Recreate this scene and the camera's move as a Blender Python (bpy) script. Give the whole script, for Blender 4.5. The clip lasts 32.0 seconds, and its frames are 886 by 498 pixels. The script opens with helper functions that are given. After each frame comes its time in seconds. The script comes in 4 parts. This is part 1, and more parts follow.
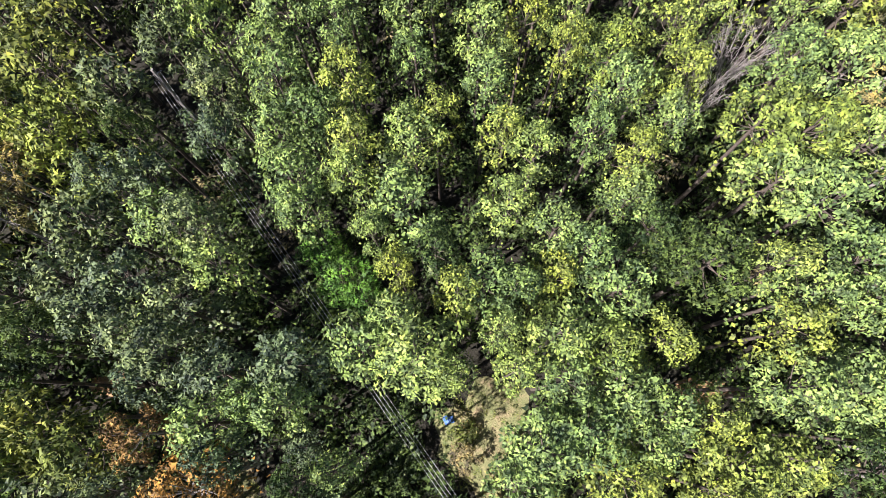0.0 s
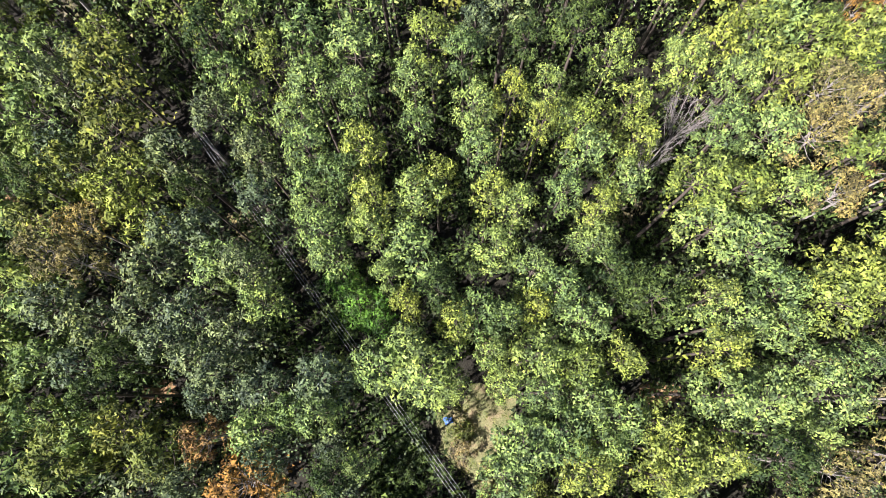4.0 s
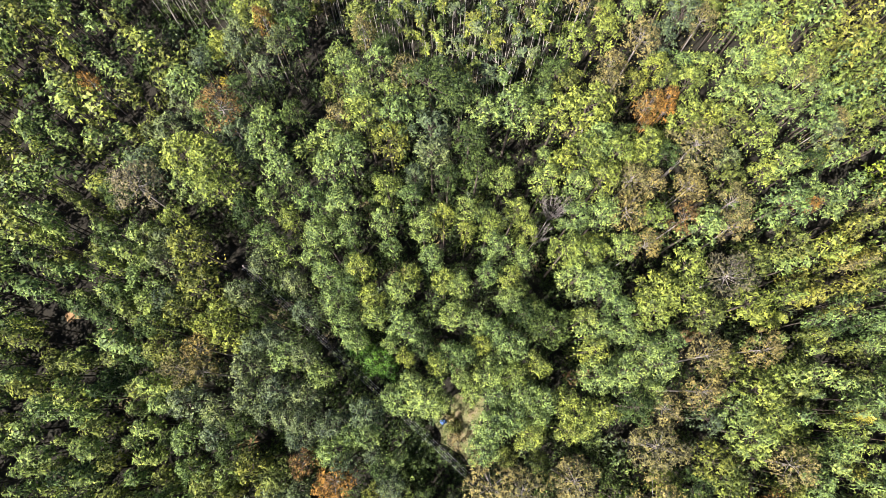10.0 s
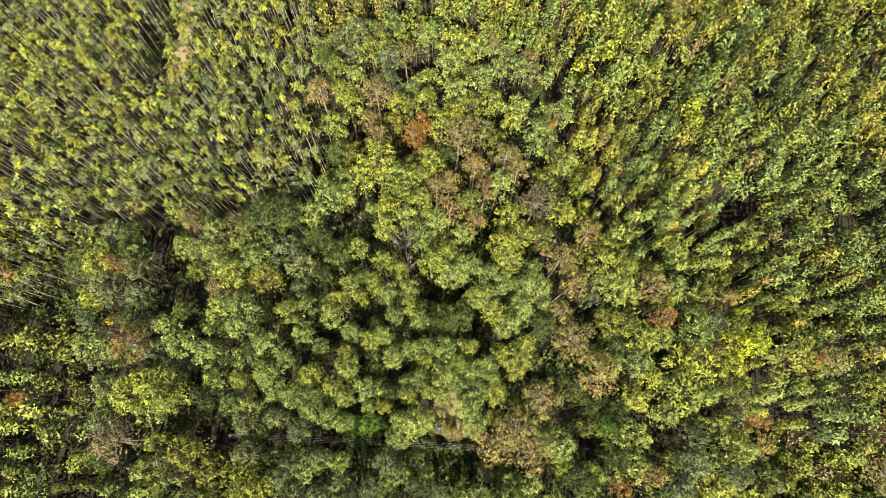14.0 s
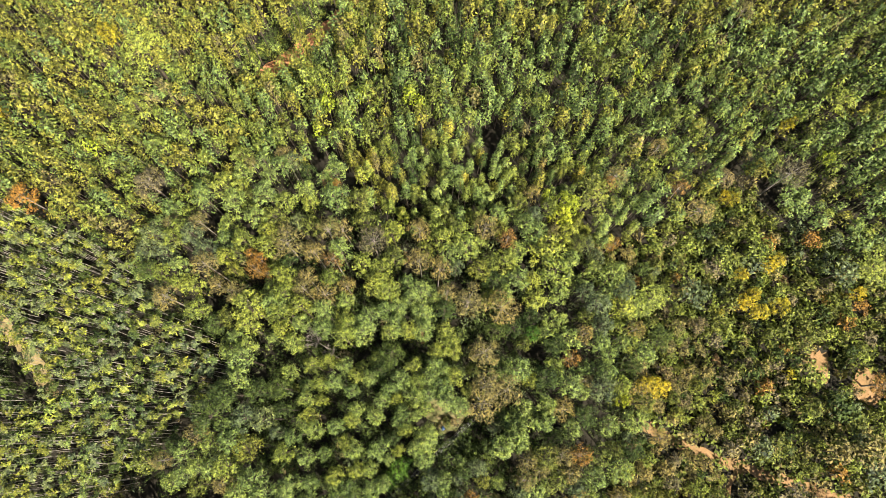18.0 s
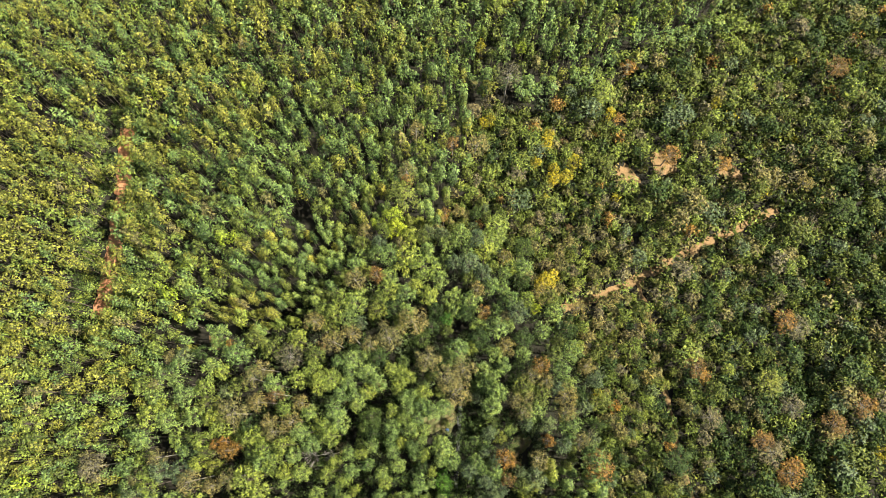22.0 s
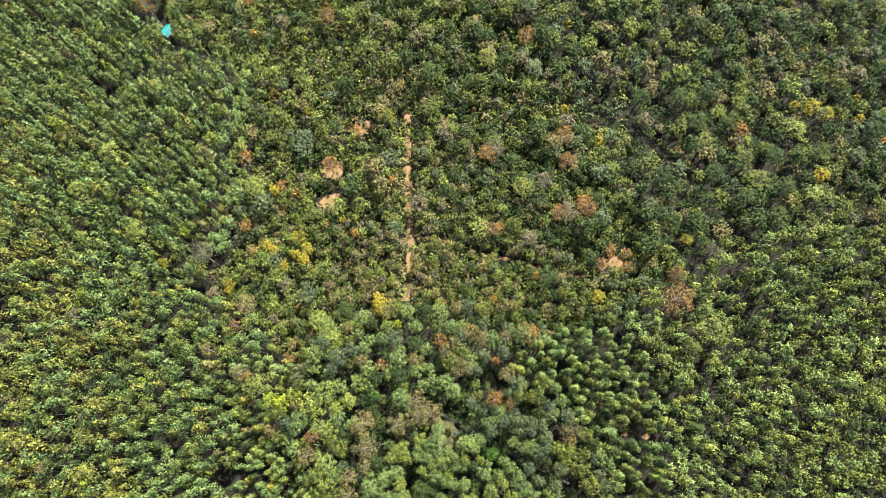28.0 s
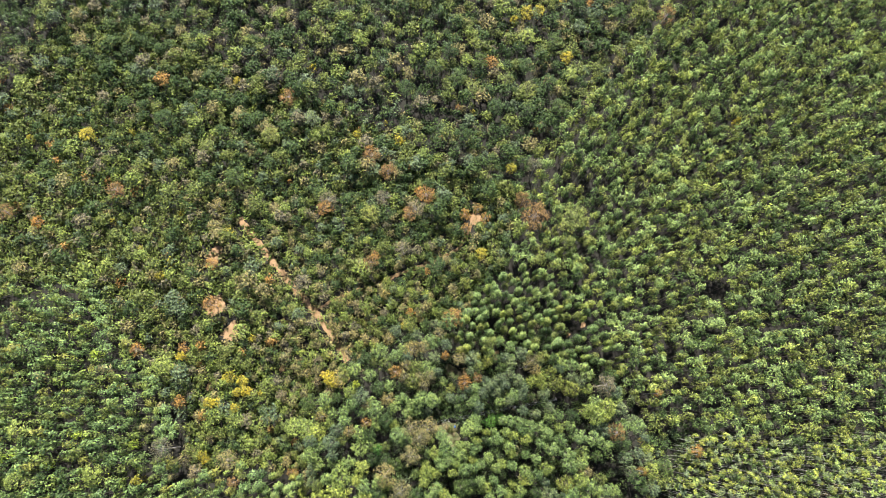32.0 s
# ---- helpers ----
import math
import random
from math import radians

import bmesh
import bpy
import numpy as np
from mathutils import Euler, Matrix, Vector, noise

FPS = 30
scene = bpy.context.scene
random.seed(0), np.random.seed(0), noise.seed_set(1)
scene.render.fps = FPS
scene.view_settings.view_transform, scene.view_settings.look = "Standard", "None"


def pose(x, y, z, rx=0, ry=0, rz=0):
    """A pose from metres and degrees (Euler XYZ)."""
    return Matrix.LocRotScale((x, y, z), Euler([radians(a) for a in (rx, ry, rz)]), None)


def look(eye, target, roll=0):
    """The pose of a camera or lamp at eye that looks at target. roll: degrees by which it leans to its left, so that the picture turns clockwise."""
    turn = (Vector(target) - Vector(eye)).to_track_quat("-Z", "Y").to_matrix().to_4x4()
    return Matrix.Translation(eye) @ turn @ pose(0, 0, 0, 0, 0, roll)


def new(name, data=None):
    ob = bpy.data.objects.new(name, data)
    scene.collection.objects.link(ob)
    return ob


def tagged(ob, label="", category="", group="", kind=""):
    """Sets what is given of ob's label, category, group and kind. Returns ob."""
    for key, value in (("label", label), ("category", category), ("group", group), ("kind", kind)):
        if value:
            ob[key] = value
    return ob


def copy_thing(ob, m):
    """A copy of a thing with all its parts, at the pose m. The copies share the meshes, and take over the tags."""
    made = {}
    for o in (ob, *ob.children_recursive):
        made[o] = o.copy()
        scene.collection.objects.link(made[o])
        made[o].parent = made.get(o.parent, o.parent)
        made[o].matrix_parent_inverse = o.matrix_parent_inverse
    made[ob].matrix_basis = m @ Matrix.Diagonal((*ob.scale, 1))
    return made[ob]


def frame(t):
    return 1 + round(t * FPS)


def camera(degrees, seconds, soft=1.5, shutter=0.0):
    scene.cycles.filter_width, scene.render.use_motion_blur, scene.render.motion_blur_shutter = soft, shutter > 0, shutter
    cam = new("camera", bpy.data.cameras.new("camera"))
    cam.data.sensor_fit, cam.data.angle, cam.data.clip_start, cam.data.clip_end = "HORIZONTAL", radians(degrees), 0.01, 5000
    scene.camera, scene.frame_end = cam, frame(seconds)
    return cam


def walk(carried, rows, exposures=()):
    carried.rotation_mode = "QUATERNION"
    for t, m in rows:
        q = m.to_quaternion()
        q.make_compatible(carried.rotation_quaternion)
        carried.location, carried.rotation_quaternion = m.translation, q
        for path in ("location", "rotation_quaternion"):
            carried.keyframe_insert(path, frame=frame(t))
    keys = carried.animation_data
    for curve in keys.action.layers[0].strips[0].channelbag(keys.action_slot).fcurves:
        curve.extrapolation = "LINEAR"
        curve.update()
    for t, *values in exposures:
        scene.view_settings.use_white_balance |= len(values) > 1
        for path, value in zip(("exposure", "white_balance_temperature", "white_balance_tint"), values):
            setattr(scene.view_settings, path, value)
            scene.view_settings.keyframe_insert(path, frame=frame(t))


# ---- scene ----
# ---------------------------------------------------------------- camera
cam = camera(70, 32.0, soft=0.35)
ROWS = [
    (0.0, pose(-0.00, 0.00, 45.99, 14.10, 1.00, 0.25)),
    (0.5, pose(-0.01, 0.10, 47.05, 14.01, 1.03, 0.12)),
    (1.0, pose(-0.04, 0.20, 48.14, 13.94, 1.04, -0.00)),
    (1.5, pose(-0.07, 0.24, 49.22, 13.90, 0.97, -0.02)),
    (2.0, pose(-0.13, 0.29, 50.28, 13.88, 0.88, -0.02)),
    (2.5, pose(-0.18, 0.35, 51.30, 13.84, 0.77, -0.05)),
    (3.0, pose(-0.22, 0.47, 52.34, 13.74, 0.67, -0.13)),
    (3.5, pose(-0.29, 0.66, 53.38, 13.57, 0.59, -0.26)),
    (5.5, pose(-0.33, 1.82, 58.97, 12.65, 0.45, -0.57)),
    (6.0, pose(-0.31, 2.09, 61.59, 12.53, 0.38, -0.64)),
    (6.5, pose(-0.28, 2.26, 64.18, 12.47, 0.33, -0.68)),
    (7.0, pose(-0.33, 2.34, 66.59, 12.47, 0.31, -0.74)),
    (7.5, pose(-0.39, 2.41, 69.22, 12.57, 0.26, -0.85)),
    (8.0, pose(-0.45, 2.40, 71.85, 12.69, 0.17, -1.80)),
    (8.5, pose(-0.49, 2.38, 74.44, 12.81, 0.04, -3.56)),
    (9.0, pose(-0.49, 2.35, 76.83, 12.91, -0.10, -5.59)),
    (9.5, pose(-0.48, 2.32, 79.32, 13.03, -0.27, -8.01)),
    (10.0, pose(-0.46, 2.29, 81.89, 13.16, -0.45, -11.46)),
    (10.5, pose(-0.42, 2.31, 84.30, 13.29, -0.60, -14.93)),
    (11.0, pose(-0.36, 2.28, 86.95, 13.42, -0.75, -18.75)),
    (11.5, pose(-0.27, 2.19, 89.48, 13.57, -0.89, -23.07)),
    (12.0, pose(-0.17, 2.06, 92.02, 13.77, -1.02, -28.08)),
    (12.5, pose(-0.08, 1.94, 94.42, 14.02, -1.10, -33.52)),
    (13.0, pose(-0.04, 1.74, 96.91, 14.30, -1.13, -39.17)),
    (13.5, pose(0.01, 1.50, 99.44, 14.58, -1.11, -44.85)),
    (14.0, pose(0.07, 1.28, 101.99, 14.82, -1.04, -50.51)),
    (14.5, pose(0.18, 1.12, 104.44, 14.97, -0.98, -56.03)),
    (16.5, pose(0.76, 0.77, 115.00, 15.12, -0.78, -78.64)),
    (17.0, pose(0.90, 0.68, 117.63, 15.14, -0.74, -84.36)),
    (17.5, pose(0.99, 0.57, 120.29, 15.16, -0.70, -90.02)),
    (18.0, pose(1.06, 0.46, 122.95, 15.20, -0.65, -95.52)),
    (18.5, pose(1.07, 0.33, 125.68, 15.24, -0.59, -101.22)),
    (19.0, pose(1.11, 0.14, 128.12, 15.29, -0.51, -106.65)),
    (19.5, pose(1.09, -0.10, 130.78, 15.32, -0.39, -112.28)),
    (20.0, pose(1.05, -0.40, 133.48, 15.35, -0.27, -117.99)),
    (20.5, pose(1.02, -0.75, 136.01, 15.36, -0.16, -123.65)),
    (21.0, pose(1.03, -1.12, 138.45, 15.34, -0.04, -129.13)),
    (21.5, pose(1.11, -1.53, 140.85, 15.29, 0.06, -134.68)),
    (22.0, pose(1.22, -1.92, 143.10, 15.18, 0.16, -139.92)),
    (22.5, pose(1.35, -2.32, 145.52, 15.06, 0.24, -145.51)),
    (23.0, pose(1.42, -2.76, 148.12, 14.93, 0.28, -151.17)),
    (23.5, pose(1.39, -3.24, 150.71, 14.83, 0.32, -156.70)),
    (24.0, pose(1.28, -3.68, 153.00, 14.74, 0.35, -162.08)),
    (24.5, pose(1.11, -4.05, 155.45, 14.69, 0.36, -167.68)),
    (25.0, pose(0.96, -4.32, 157.74, 14.69, 0.36, -173.27)),
    (25.5, pose(0.87, -4.51, 159.81, 14.75, 0.37, -178.69)),
    (27.5, pose(0.56, -4.89, 169.47, 15.07, 0.22, -200.40)),
    (28.0, pose(0.49, -5.03, 172.09, 15.06, 0.18, -205.68)),
    (28.5, pose(0.44, -5.29, 174.71, 15.00, 0.14, -210.88)),
    (29.0, pose(0.30, -5.68, 177.28, 14.91, 0.06, -216.23)),
    (29.5, pose(0.08, -6.16, 179.84, 14.79, -0.07, -221.62)),
    (30.0, pose(-0.22, -6.70, 182.50, 14.67, -0.21, -226.84)),
    (30.5, pose(-0.61, -7.18, 185.17, 14.53, -0.36, -232.04)),
    (31.0, pose(-1.09, -7.61, 187.84, 14.42, -0.51, -236.95)),
    (31.5, pose(-1.62, -8.00, 190.60, 14.35, -0.68, -241.16)),
    (32.0, pose(-2.11, -8.40, 193.30, 14.26, -0.78, -244.10)),
]
EXPOSURES = [
    (0.0, 1.62, 6200, 26),
    (8.5, 1.55, 6150, 27),
    (10.5, 1.48, 6800, 23),
    (12.0, 1.42, 8300, 17),
    (17.0, 1.43, 7650, 21),
    (20.0, 1.37, 7300, 12),
    (25.0, 1.42, 6750, 12),
    (28.0, 1.58, 6400, 18),
    (32.0, 1.64, 6100, 22),
]
walk(cam, ROWS, EXPOSURES)

# ---------------------------------------------------------------- daylight
SUN_ELEVATION, SUN_AZIMUTH = 50.0, 214.5          # degrees; azimuth counted from +x towards +y
world = bpy.data.worlds.new("sky")
scene.world = world
world.use_nodes = True
wn = world.node_tree.nodes
sky = wn.new("ShaderNodeTexSky")
sky.sky_type = 'NISHITA'
sky.sun_disc = False
sky.sun_elevation = radians(SUN_ELEVATION)
sky.sun_rotation = radians(90 - SUN_AZIMUTH)
wn["Background"].inputs["Strength"].default_value = 0.045
world.node_tree.links.new(sky.outputs[0], wn["Background"].inputs["Color"])
sun = new("sun", bpy.data.lights.new("sun", 'SUN'))
sun.data.energy, sun.data.angle, sun.data.color = 4.7, radians(0.53), (1.0, 0.95, 0.86)
ce, se = math.cos(radians(SUN_ELEVATION)), math.sin(radians(SUN_ELEVATION))
ca, sa = math.cos(radians(SUN_AZIMUTH)), math.sin(radians(SUN_AZIMUTH))
sun.matrix_world = look((ce * ca * 300, ce * sa * 300, se * 300), (0, 0, 0))

# ---------------------------------------------------------------- materials
def node_material(name, rough=0.8):
    mat = bpy.data.materials.new(name)
    mat.use_nodes = True
    bsdf = mat.node_tree.nodes["Principled BSDF"]
    bsdf.inputs["Roughness"].default_value = rough
    return mat, mat.node_tree.nodes, mat.node_tree.links, bsdf


def ramp(nodes, links, fac, stops):
    r = nodes.new("ShaderNodeValToRGB")
    while len(r.color_ramp.elements) < len(stops):
        r.color_ramp.elements.new(0.5)
    for el, (p, c) in zip(r.color_ramp.elements, stops):
        el.position, el.color = p, (*c, 1)
    links.new(fac, r.inputs[0])
    return r.outputs[0]


def noise_tex(nodes, links, scale, detail=3.0, rough=0.55, vec=None):
    n = nodes.new("ShaderNodeTexNoise")
    n.inputs["Scale"].default_value = scale
    n.inputs["Detail"].default_value = detail
    n.inputs["Roughness"].default_value = rough
    if vec is not None:
        links.new(vec, n.inputs["Vector"])
    return n.outputs["Fac"]


def mix_rgb(nodes, links, fac, a, b, mode='MIX'):
    m = nodes.new("ShaderNodeMix")
    m.data_type, m.blend_type = 'RGBA', mode
    for sock, v in ((m.inputs["Factor"], fac), (m.inputs["A"], a), (m.inputs["B"], b)):
        if hasattr(v, "is_output"):
            links.new(v, sock)
        else:
            sock.default_value = v if not isinstance(v, tuple) else (*v, 1)
    return m.outputs["Result"]


def scaled(c, k):
    return tuple(min(1.0, v * k) for v in c)


def leaf_material(name, base, accent, through_light=0.04, rough=0.5, gloss=0.13):
    """Leaves: every leaf, every tree and every few metres of wood differ in tone; an accent of turning leaves."""
    mat, nodes, links, bsdf = node_material(name, rough)
    geo = nodes.new("ShaderNodeNewGeometry")
    info = nodes.new("ShaderNodeObjectInfo")
    one = ramp(nodes, links, geo.outputs["Random Per Island"],
               [(0.0, scaled(base, 0.42)), (0.42, scaled(base, 0.95)), (0.8, scaled(base, 1.38)), (1.0, scaled(accent, 1.3))])
    blotch = noise_tex(nodes, links, 0.22, 3.0, 0.6, geo.outputs["Position"])
    tone = ramp(nodes, links, blotch, [(0.28, scaled(base, 0.7)), (0.5, base), (0.72, accent)])
    col = mix_rgb(nodes, links, 0.38, one, tone)
    clumps = noise_tex(nodes, links, 1.5, 2.0, 0.6, geo.outputs["Position"])         # noise that puts bluish shade and warm sunlight of clumps into the leaf colour
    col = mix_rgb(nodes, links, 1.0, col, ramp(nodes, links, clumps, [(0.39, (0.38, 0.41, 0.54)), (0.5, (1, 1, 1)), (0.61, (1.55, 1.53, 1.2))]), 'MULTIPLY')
    shade = ramp(nodes, links, info.outputs["Random"], [(0.0, (0.72, 0.78, 0.80)), (0.5, (1, 1, 1)), (1.0, (1.15, 1.08, 0.9))])
    col = mix_rgb(nodes, links, 1.0, col, shade, 'MULTIPLY')
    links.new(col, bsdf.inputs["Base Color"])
    bsdf.inputs["Specular IOR Level"].default_value = gloss
    thin = nodes.new("ShaderNodeBsdfTranslucent")
    links.new(mix_rgb(nodes, links, 1.0, col, (1.25, 1.2, 0.45), 'MULTIPLY'), thin.inputs["Color"])
    add = nodes.new("ShaderNodeMixShader")
    add.inputs[0].default_value = through_light
    links.new(bsdf.outputs[0], add.inputs[1])
    links.new(thin.outputs[0], add.inputs[2])
    links.new(add.outputs[0], nodes["Material Output"].inputs["Surface"])
    return mat


def bark_material(name, dark, light):
    mat, nodes, links, bsdf = node_material(name, 0.9)
    geo = nodes.new("ShaderNodeNewGeometry")
    fine = noise_tex(nodes, links, 9.0, 4.0, 0.7, geo.outputs["Position"])
    links.new(ramp(nodes, links, fine, [(0.3, dark), (0.65, light)]), bsdf.inputs["Base Color"])
    bump = nodes.new("ShaderNodeBump")
    bump.inputs["Strength"].default_value, bump.inputs["Distance"].default_value = 0.5, 0.03
    links.new(fine, bump.inputs["Height"])
    links.new(bump.outputs[0], bsdf.inputs["Normal"])
    return mat


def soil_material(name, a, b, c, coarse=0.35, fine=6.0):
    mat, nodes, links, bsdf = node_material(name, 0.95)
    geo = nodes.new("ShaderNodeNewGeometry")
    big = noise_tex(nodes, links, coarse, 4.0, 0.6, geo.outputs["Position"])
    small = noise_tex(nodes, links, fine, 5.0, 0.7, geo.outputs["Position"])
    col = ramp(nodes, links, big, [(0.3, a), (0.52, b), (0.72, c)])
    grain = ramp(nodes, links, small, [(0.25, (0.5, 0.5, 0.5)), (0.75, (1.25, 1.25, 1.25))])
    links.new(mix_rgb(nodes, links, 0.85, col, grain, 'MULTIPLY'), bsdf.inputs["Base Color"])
    bump = nodes.new("ShaderNodeBump")
    bump.inputs["Strength"].default_value, bump.inputs["Distance"].default_value = 0.7, 0.12
    links.new(small, bump.inputs["Height"])
    links.new(bump.outputs[0], bsdf.inputs["Normal"])
    return mat


def plain_material(name, base, rough=0.6, metal=0.0, var=0.2):
    mat, nodes, links, bsdf = node_material(name, rough)
    geo = nodes.new("ShaderNodeNewGeometry")
    n = noise_tex(nodes, links, 4.0, 4.0, 0.6, geo.outputs["Position"])
    links.new(ramp(nodes, links, n, [(0.3, scaled(base, 1 - var)), (0.7, scaled(base, 1 + var))]), bsdf.inputs["Base Color"])
    bsdf.inputs["Metallic"].default_value = metal
    return mat


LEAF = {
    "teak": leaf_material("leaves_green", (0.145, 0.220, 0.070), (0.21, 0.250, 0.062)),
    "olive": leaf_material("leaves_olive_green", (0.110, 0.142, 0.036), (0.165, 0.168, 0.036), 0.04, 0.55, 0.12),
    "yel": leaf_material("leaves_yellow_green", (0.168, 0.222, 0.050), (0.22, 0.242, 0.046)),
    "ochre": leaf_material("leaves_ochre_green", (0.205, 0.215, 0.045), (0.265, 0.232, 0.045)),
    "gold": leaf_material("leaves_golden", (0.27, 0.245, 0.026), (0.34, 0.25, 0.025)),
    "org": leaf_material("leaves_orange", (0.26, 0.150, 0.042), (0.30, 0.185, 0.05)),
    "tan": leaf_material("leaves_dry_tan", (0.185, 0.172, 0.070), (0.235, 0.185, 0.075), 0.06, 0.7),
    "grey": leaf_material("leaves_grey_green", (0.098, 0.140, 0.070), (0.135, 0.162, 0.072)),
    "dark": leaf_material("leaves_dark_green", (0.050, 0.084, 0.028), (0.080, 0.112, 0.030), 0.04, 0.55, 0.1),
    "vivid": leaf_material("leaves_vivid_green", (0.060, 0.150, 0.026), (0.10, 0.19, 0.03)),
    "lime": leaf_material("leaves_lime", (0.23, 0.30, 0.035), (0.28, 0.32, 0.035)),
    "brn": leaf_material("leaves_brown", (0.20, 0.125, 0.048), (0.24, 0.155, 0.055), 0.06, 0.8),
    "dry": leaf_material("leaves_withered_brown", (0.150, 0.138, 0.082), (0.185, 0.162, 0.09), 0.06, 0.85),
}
BARK = bark_material("bark_brown_grey", (0.04, 0.032, 0.024), (0.12, 0.10, 0.078))
PALE = bark_material("bark_pale", (0.30, 0.285, 0.24), (0.56, 0.54, 0.48))
TWIG = bark_material("bark_grey_twigs", (0.16, 0.15, 0.135), (0.34, 0.32, 0.29))
# floor far darker than real litter: the canopy's shade is put into its colour
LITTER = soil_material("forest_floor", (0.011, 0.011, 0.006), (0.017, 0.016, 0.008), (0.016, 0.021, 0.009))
RED_SOIL = soil_material("red_laterite_soil", (0.40, 0.17, 0.075), (0.50, 0.23, 0.11), (0.56, 0.30, 0.16), 0.5, 5.0)
TAN_SOIL = soil_material("ochre_soil", (0.19, 0.135, 0.055), (0.29, 0.185, 0.082), (0.36, 0.235, 0.115), 0.6, 6.0)
LAWN = soil_material("grassy_clearing_ground", (0.12, 0.16, 0.05), (0.20, 0.20, 0.085), (0.29, 0.225, 0.125), 0.9, 9.0)
STRAW = soil_material("straw_coloured_path", (0.20, 0.19, 0.075), (0.28, 0.23, 0.105), (0.33, 0.26, 0.14), 0.8, 8.0)
GRASS_SOIL = soil_material("dry_grass_ground", (0.085, 0.105, 0.034), (0.14, 0.125, 0.058), (0.20, 0.145, 0.085), 0.7, 9.0)

# ---------------------------------------------------------------- the plan: which wood grows where
THIN_WOOD = [(36, 55), (18, 37), (10, 39), (1, 50), (-9, 59), (-26, 58), (-50, 108), (-40, 135), (50, 135), (62, 100)]
ROW_WOOD_EAST = [(50, 15), (37, 7), (35, -7), (41, -22), (29, -34), (45, -64), (31, -75), (20, -96), (10, -117),
                 (22, -147), (45, -215), (200, -200), (220, 110), (110, 110), (62, 60)]
ROW_WOOD_WEST = [(-20, -4), (-20, -17), (-51, -8), (-88, -14), (-126, 1), (-215, 5), (-215, 130), (-50, 112), (-28, 58),
                 (-34, 33), (-27, 27), (-27, 10)]
RED_ROAD = [(106, -5), (100.5, 1), (93, 9), (87.4, 15.8), (79.5, 26), (76, 32)]
TRACK = [(-3.5, -38), (-5.3, -41.5), (-8.2, -46), (-12.6, -54.5), (-15.8, -63), (-21.3, -75.5), (-28, -90)]
BRANCH = [(-12.8, -54.0), (-16.3, -51.9), (-22, -47.3), (-28, -41.4), (-35, -35.4), (-43, -28), (-50, -22.8), (-60, -22.8), (-66, -25)]
FOOTPATH = [(50, 103), (43.8, 97), (37.4, 91.7), (28.2, 83.2), (22, 77.4), (15.5, 73.4), (12, 71)]
HUT_LANE = [(27.3, -147), (25.6, -136)]
WIRE_RUN = [(-20, 21.6), (5.5, -12.6)]
WIRE_GAP = [(-20, 21.6), (-1.5, -3.2)]
GAP_RUN = [(-19.5, 20.5), (-14, 31), (-9.5, 40), (-4, 51)]
GAPS = [
    (-4.8, 28.2, 1.5), (-5.1, 22.9, 1.5), (4.1, 18.8, 1.8), (-9.3, 3.3, 1.3), (-6.1, 0.3, 2.2), (-2.7, -1.5, 1.8),
    (13.1, 6.3, 2), (10.9, 8.6, 1.1), (16.1, 5.9, 1.8), (1.8, 3.6, 1.5), (24.5, 5.8, 1.7), (27.6, 5.8, 1.7),
    (15.1, 3.2, 1.3), (16.3, -0.5, 1.7), (19.7, -2.3, 1.5), (15.3, 24.6, 1.3), (20.1, 10.2, 1.5), (-22.9, 26.4, 1.8),
    (-20.7, 25.4, 1.7), (1.6, 13.6, 1.5), (7.5, 11.5, 1.1), (-26.4, 1.4, 1.3), (-21.7, 1.1, 1.5), (-28.5, 2.6, 1.1),
    (-1.6, 6.3, 1.3), (-12.5, 4.8, 1.1), (-3.9, 1, 1.5), (11.9, -4.3, 1.5), (-5.8, 16.6, 0.7), (-0.1, 12.8, 0.9),
    (2.2, -0.6, 2.4), (2.4, -4.2, 1.5), (-0.6, -2.2, 2.2), (21, 12, 1.5), (13, 28, 1.6), (-9, 39, 2.4),
]
BARE_SPOTS = [(-40, 18.6, 0.9, 0.6), (-36.9, 16.9, 0.8, 0.5), (-44.7, 21.6, 1.0, 0.7), (-24.5, 1.5, 1.6, 1.0), (-16, -4.8, 1.6, 0.9),
              (17.5, 1.2, 2.0, 0.9), (-0.6, -82.5, 3.4, 2.8), (4.2, -74, 3.2, 2.4), (-14.5, -91, 3.0, 2.2), (-4.5, -40.5, 1.6, 1.2), (51.6, 18.2, 2.0, 1.3), (-60.7, -22.6, 1.8, 2.4), (33, 3.5, 1.3, 0.8), (-14.5, -8, 1.6, 3.6)]


def inside(poly, x, y):
    hit = False
    for (x0, y0), (x1, y1) in zip(poly, poly[1:] + poly[:1]):
        if (y0 > y) != (y1 > y) and x < (x1 - x0) * (y - y0) / (y1 - y0) + x0:
            hit = not hit
    return hit


def off_line(line, x, y):
    best = 1e9
    for (x0, y0), (x1, y1) in zip(line, line[1:]):
        dx, dy = x1 - x0, y1 - y0
        k = max(0.0, min(1.0, ((x - x0) * dx + (y - y0) * dy) / (dx * dx + dy * dy)))
        best = min(best, math.hypot(x - x0 - k * dx, y - y0 - k * dy))
    return best


def region(x, y):
    wob = 4 * noise.noise((x * 0.05, y * 0.05, 3.0))
    x, y = x + wob, y + wob
    if inside(THIN_WOOD, x, y):
        return "thin"
    if inside(ROW_WOOD_EAST, x, y):
        return "east"
    if inside(ROW_WOOD_WEST, x, y):
        return "west"
    return "core" if math.hypot(x - 10, y - 12) < 47 else "east" if x > 30 and y > 5 else "scrub"


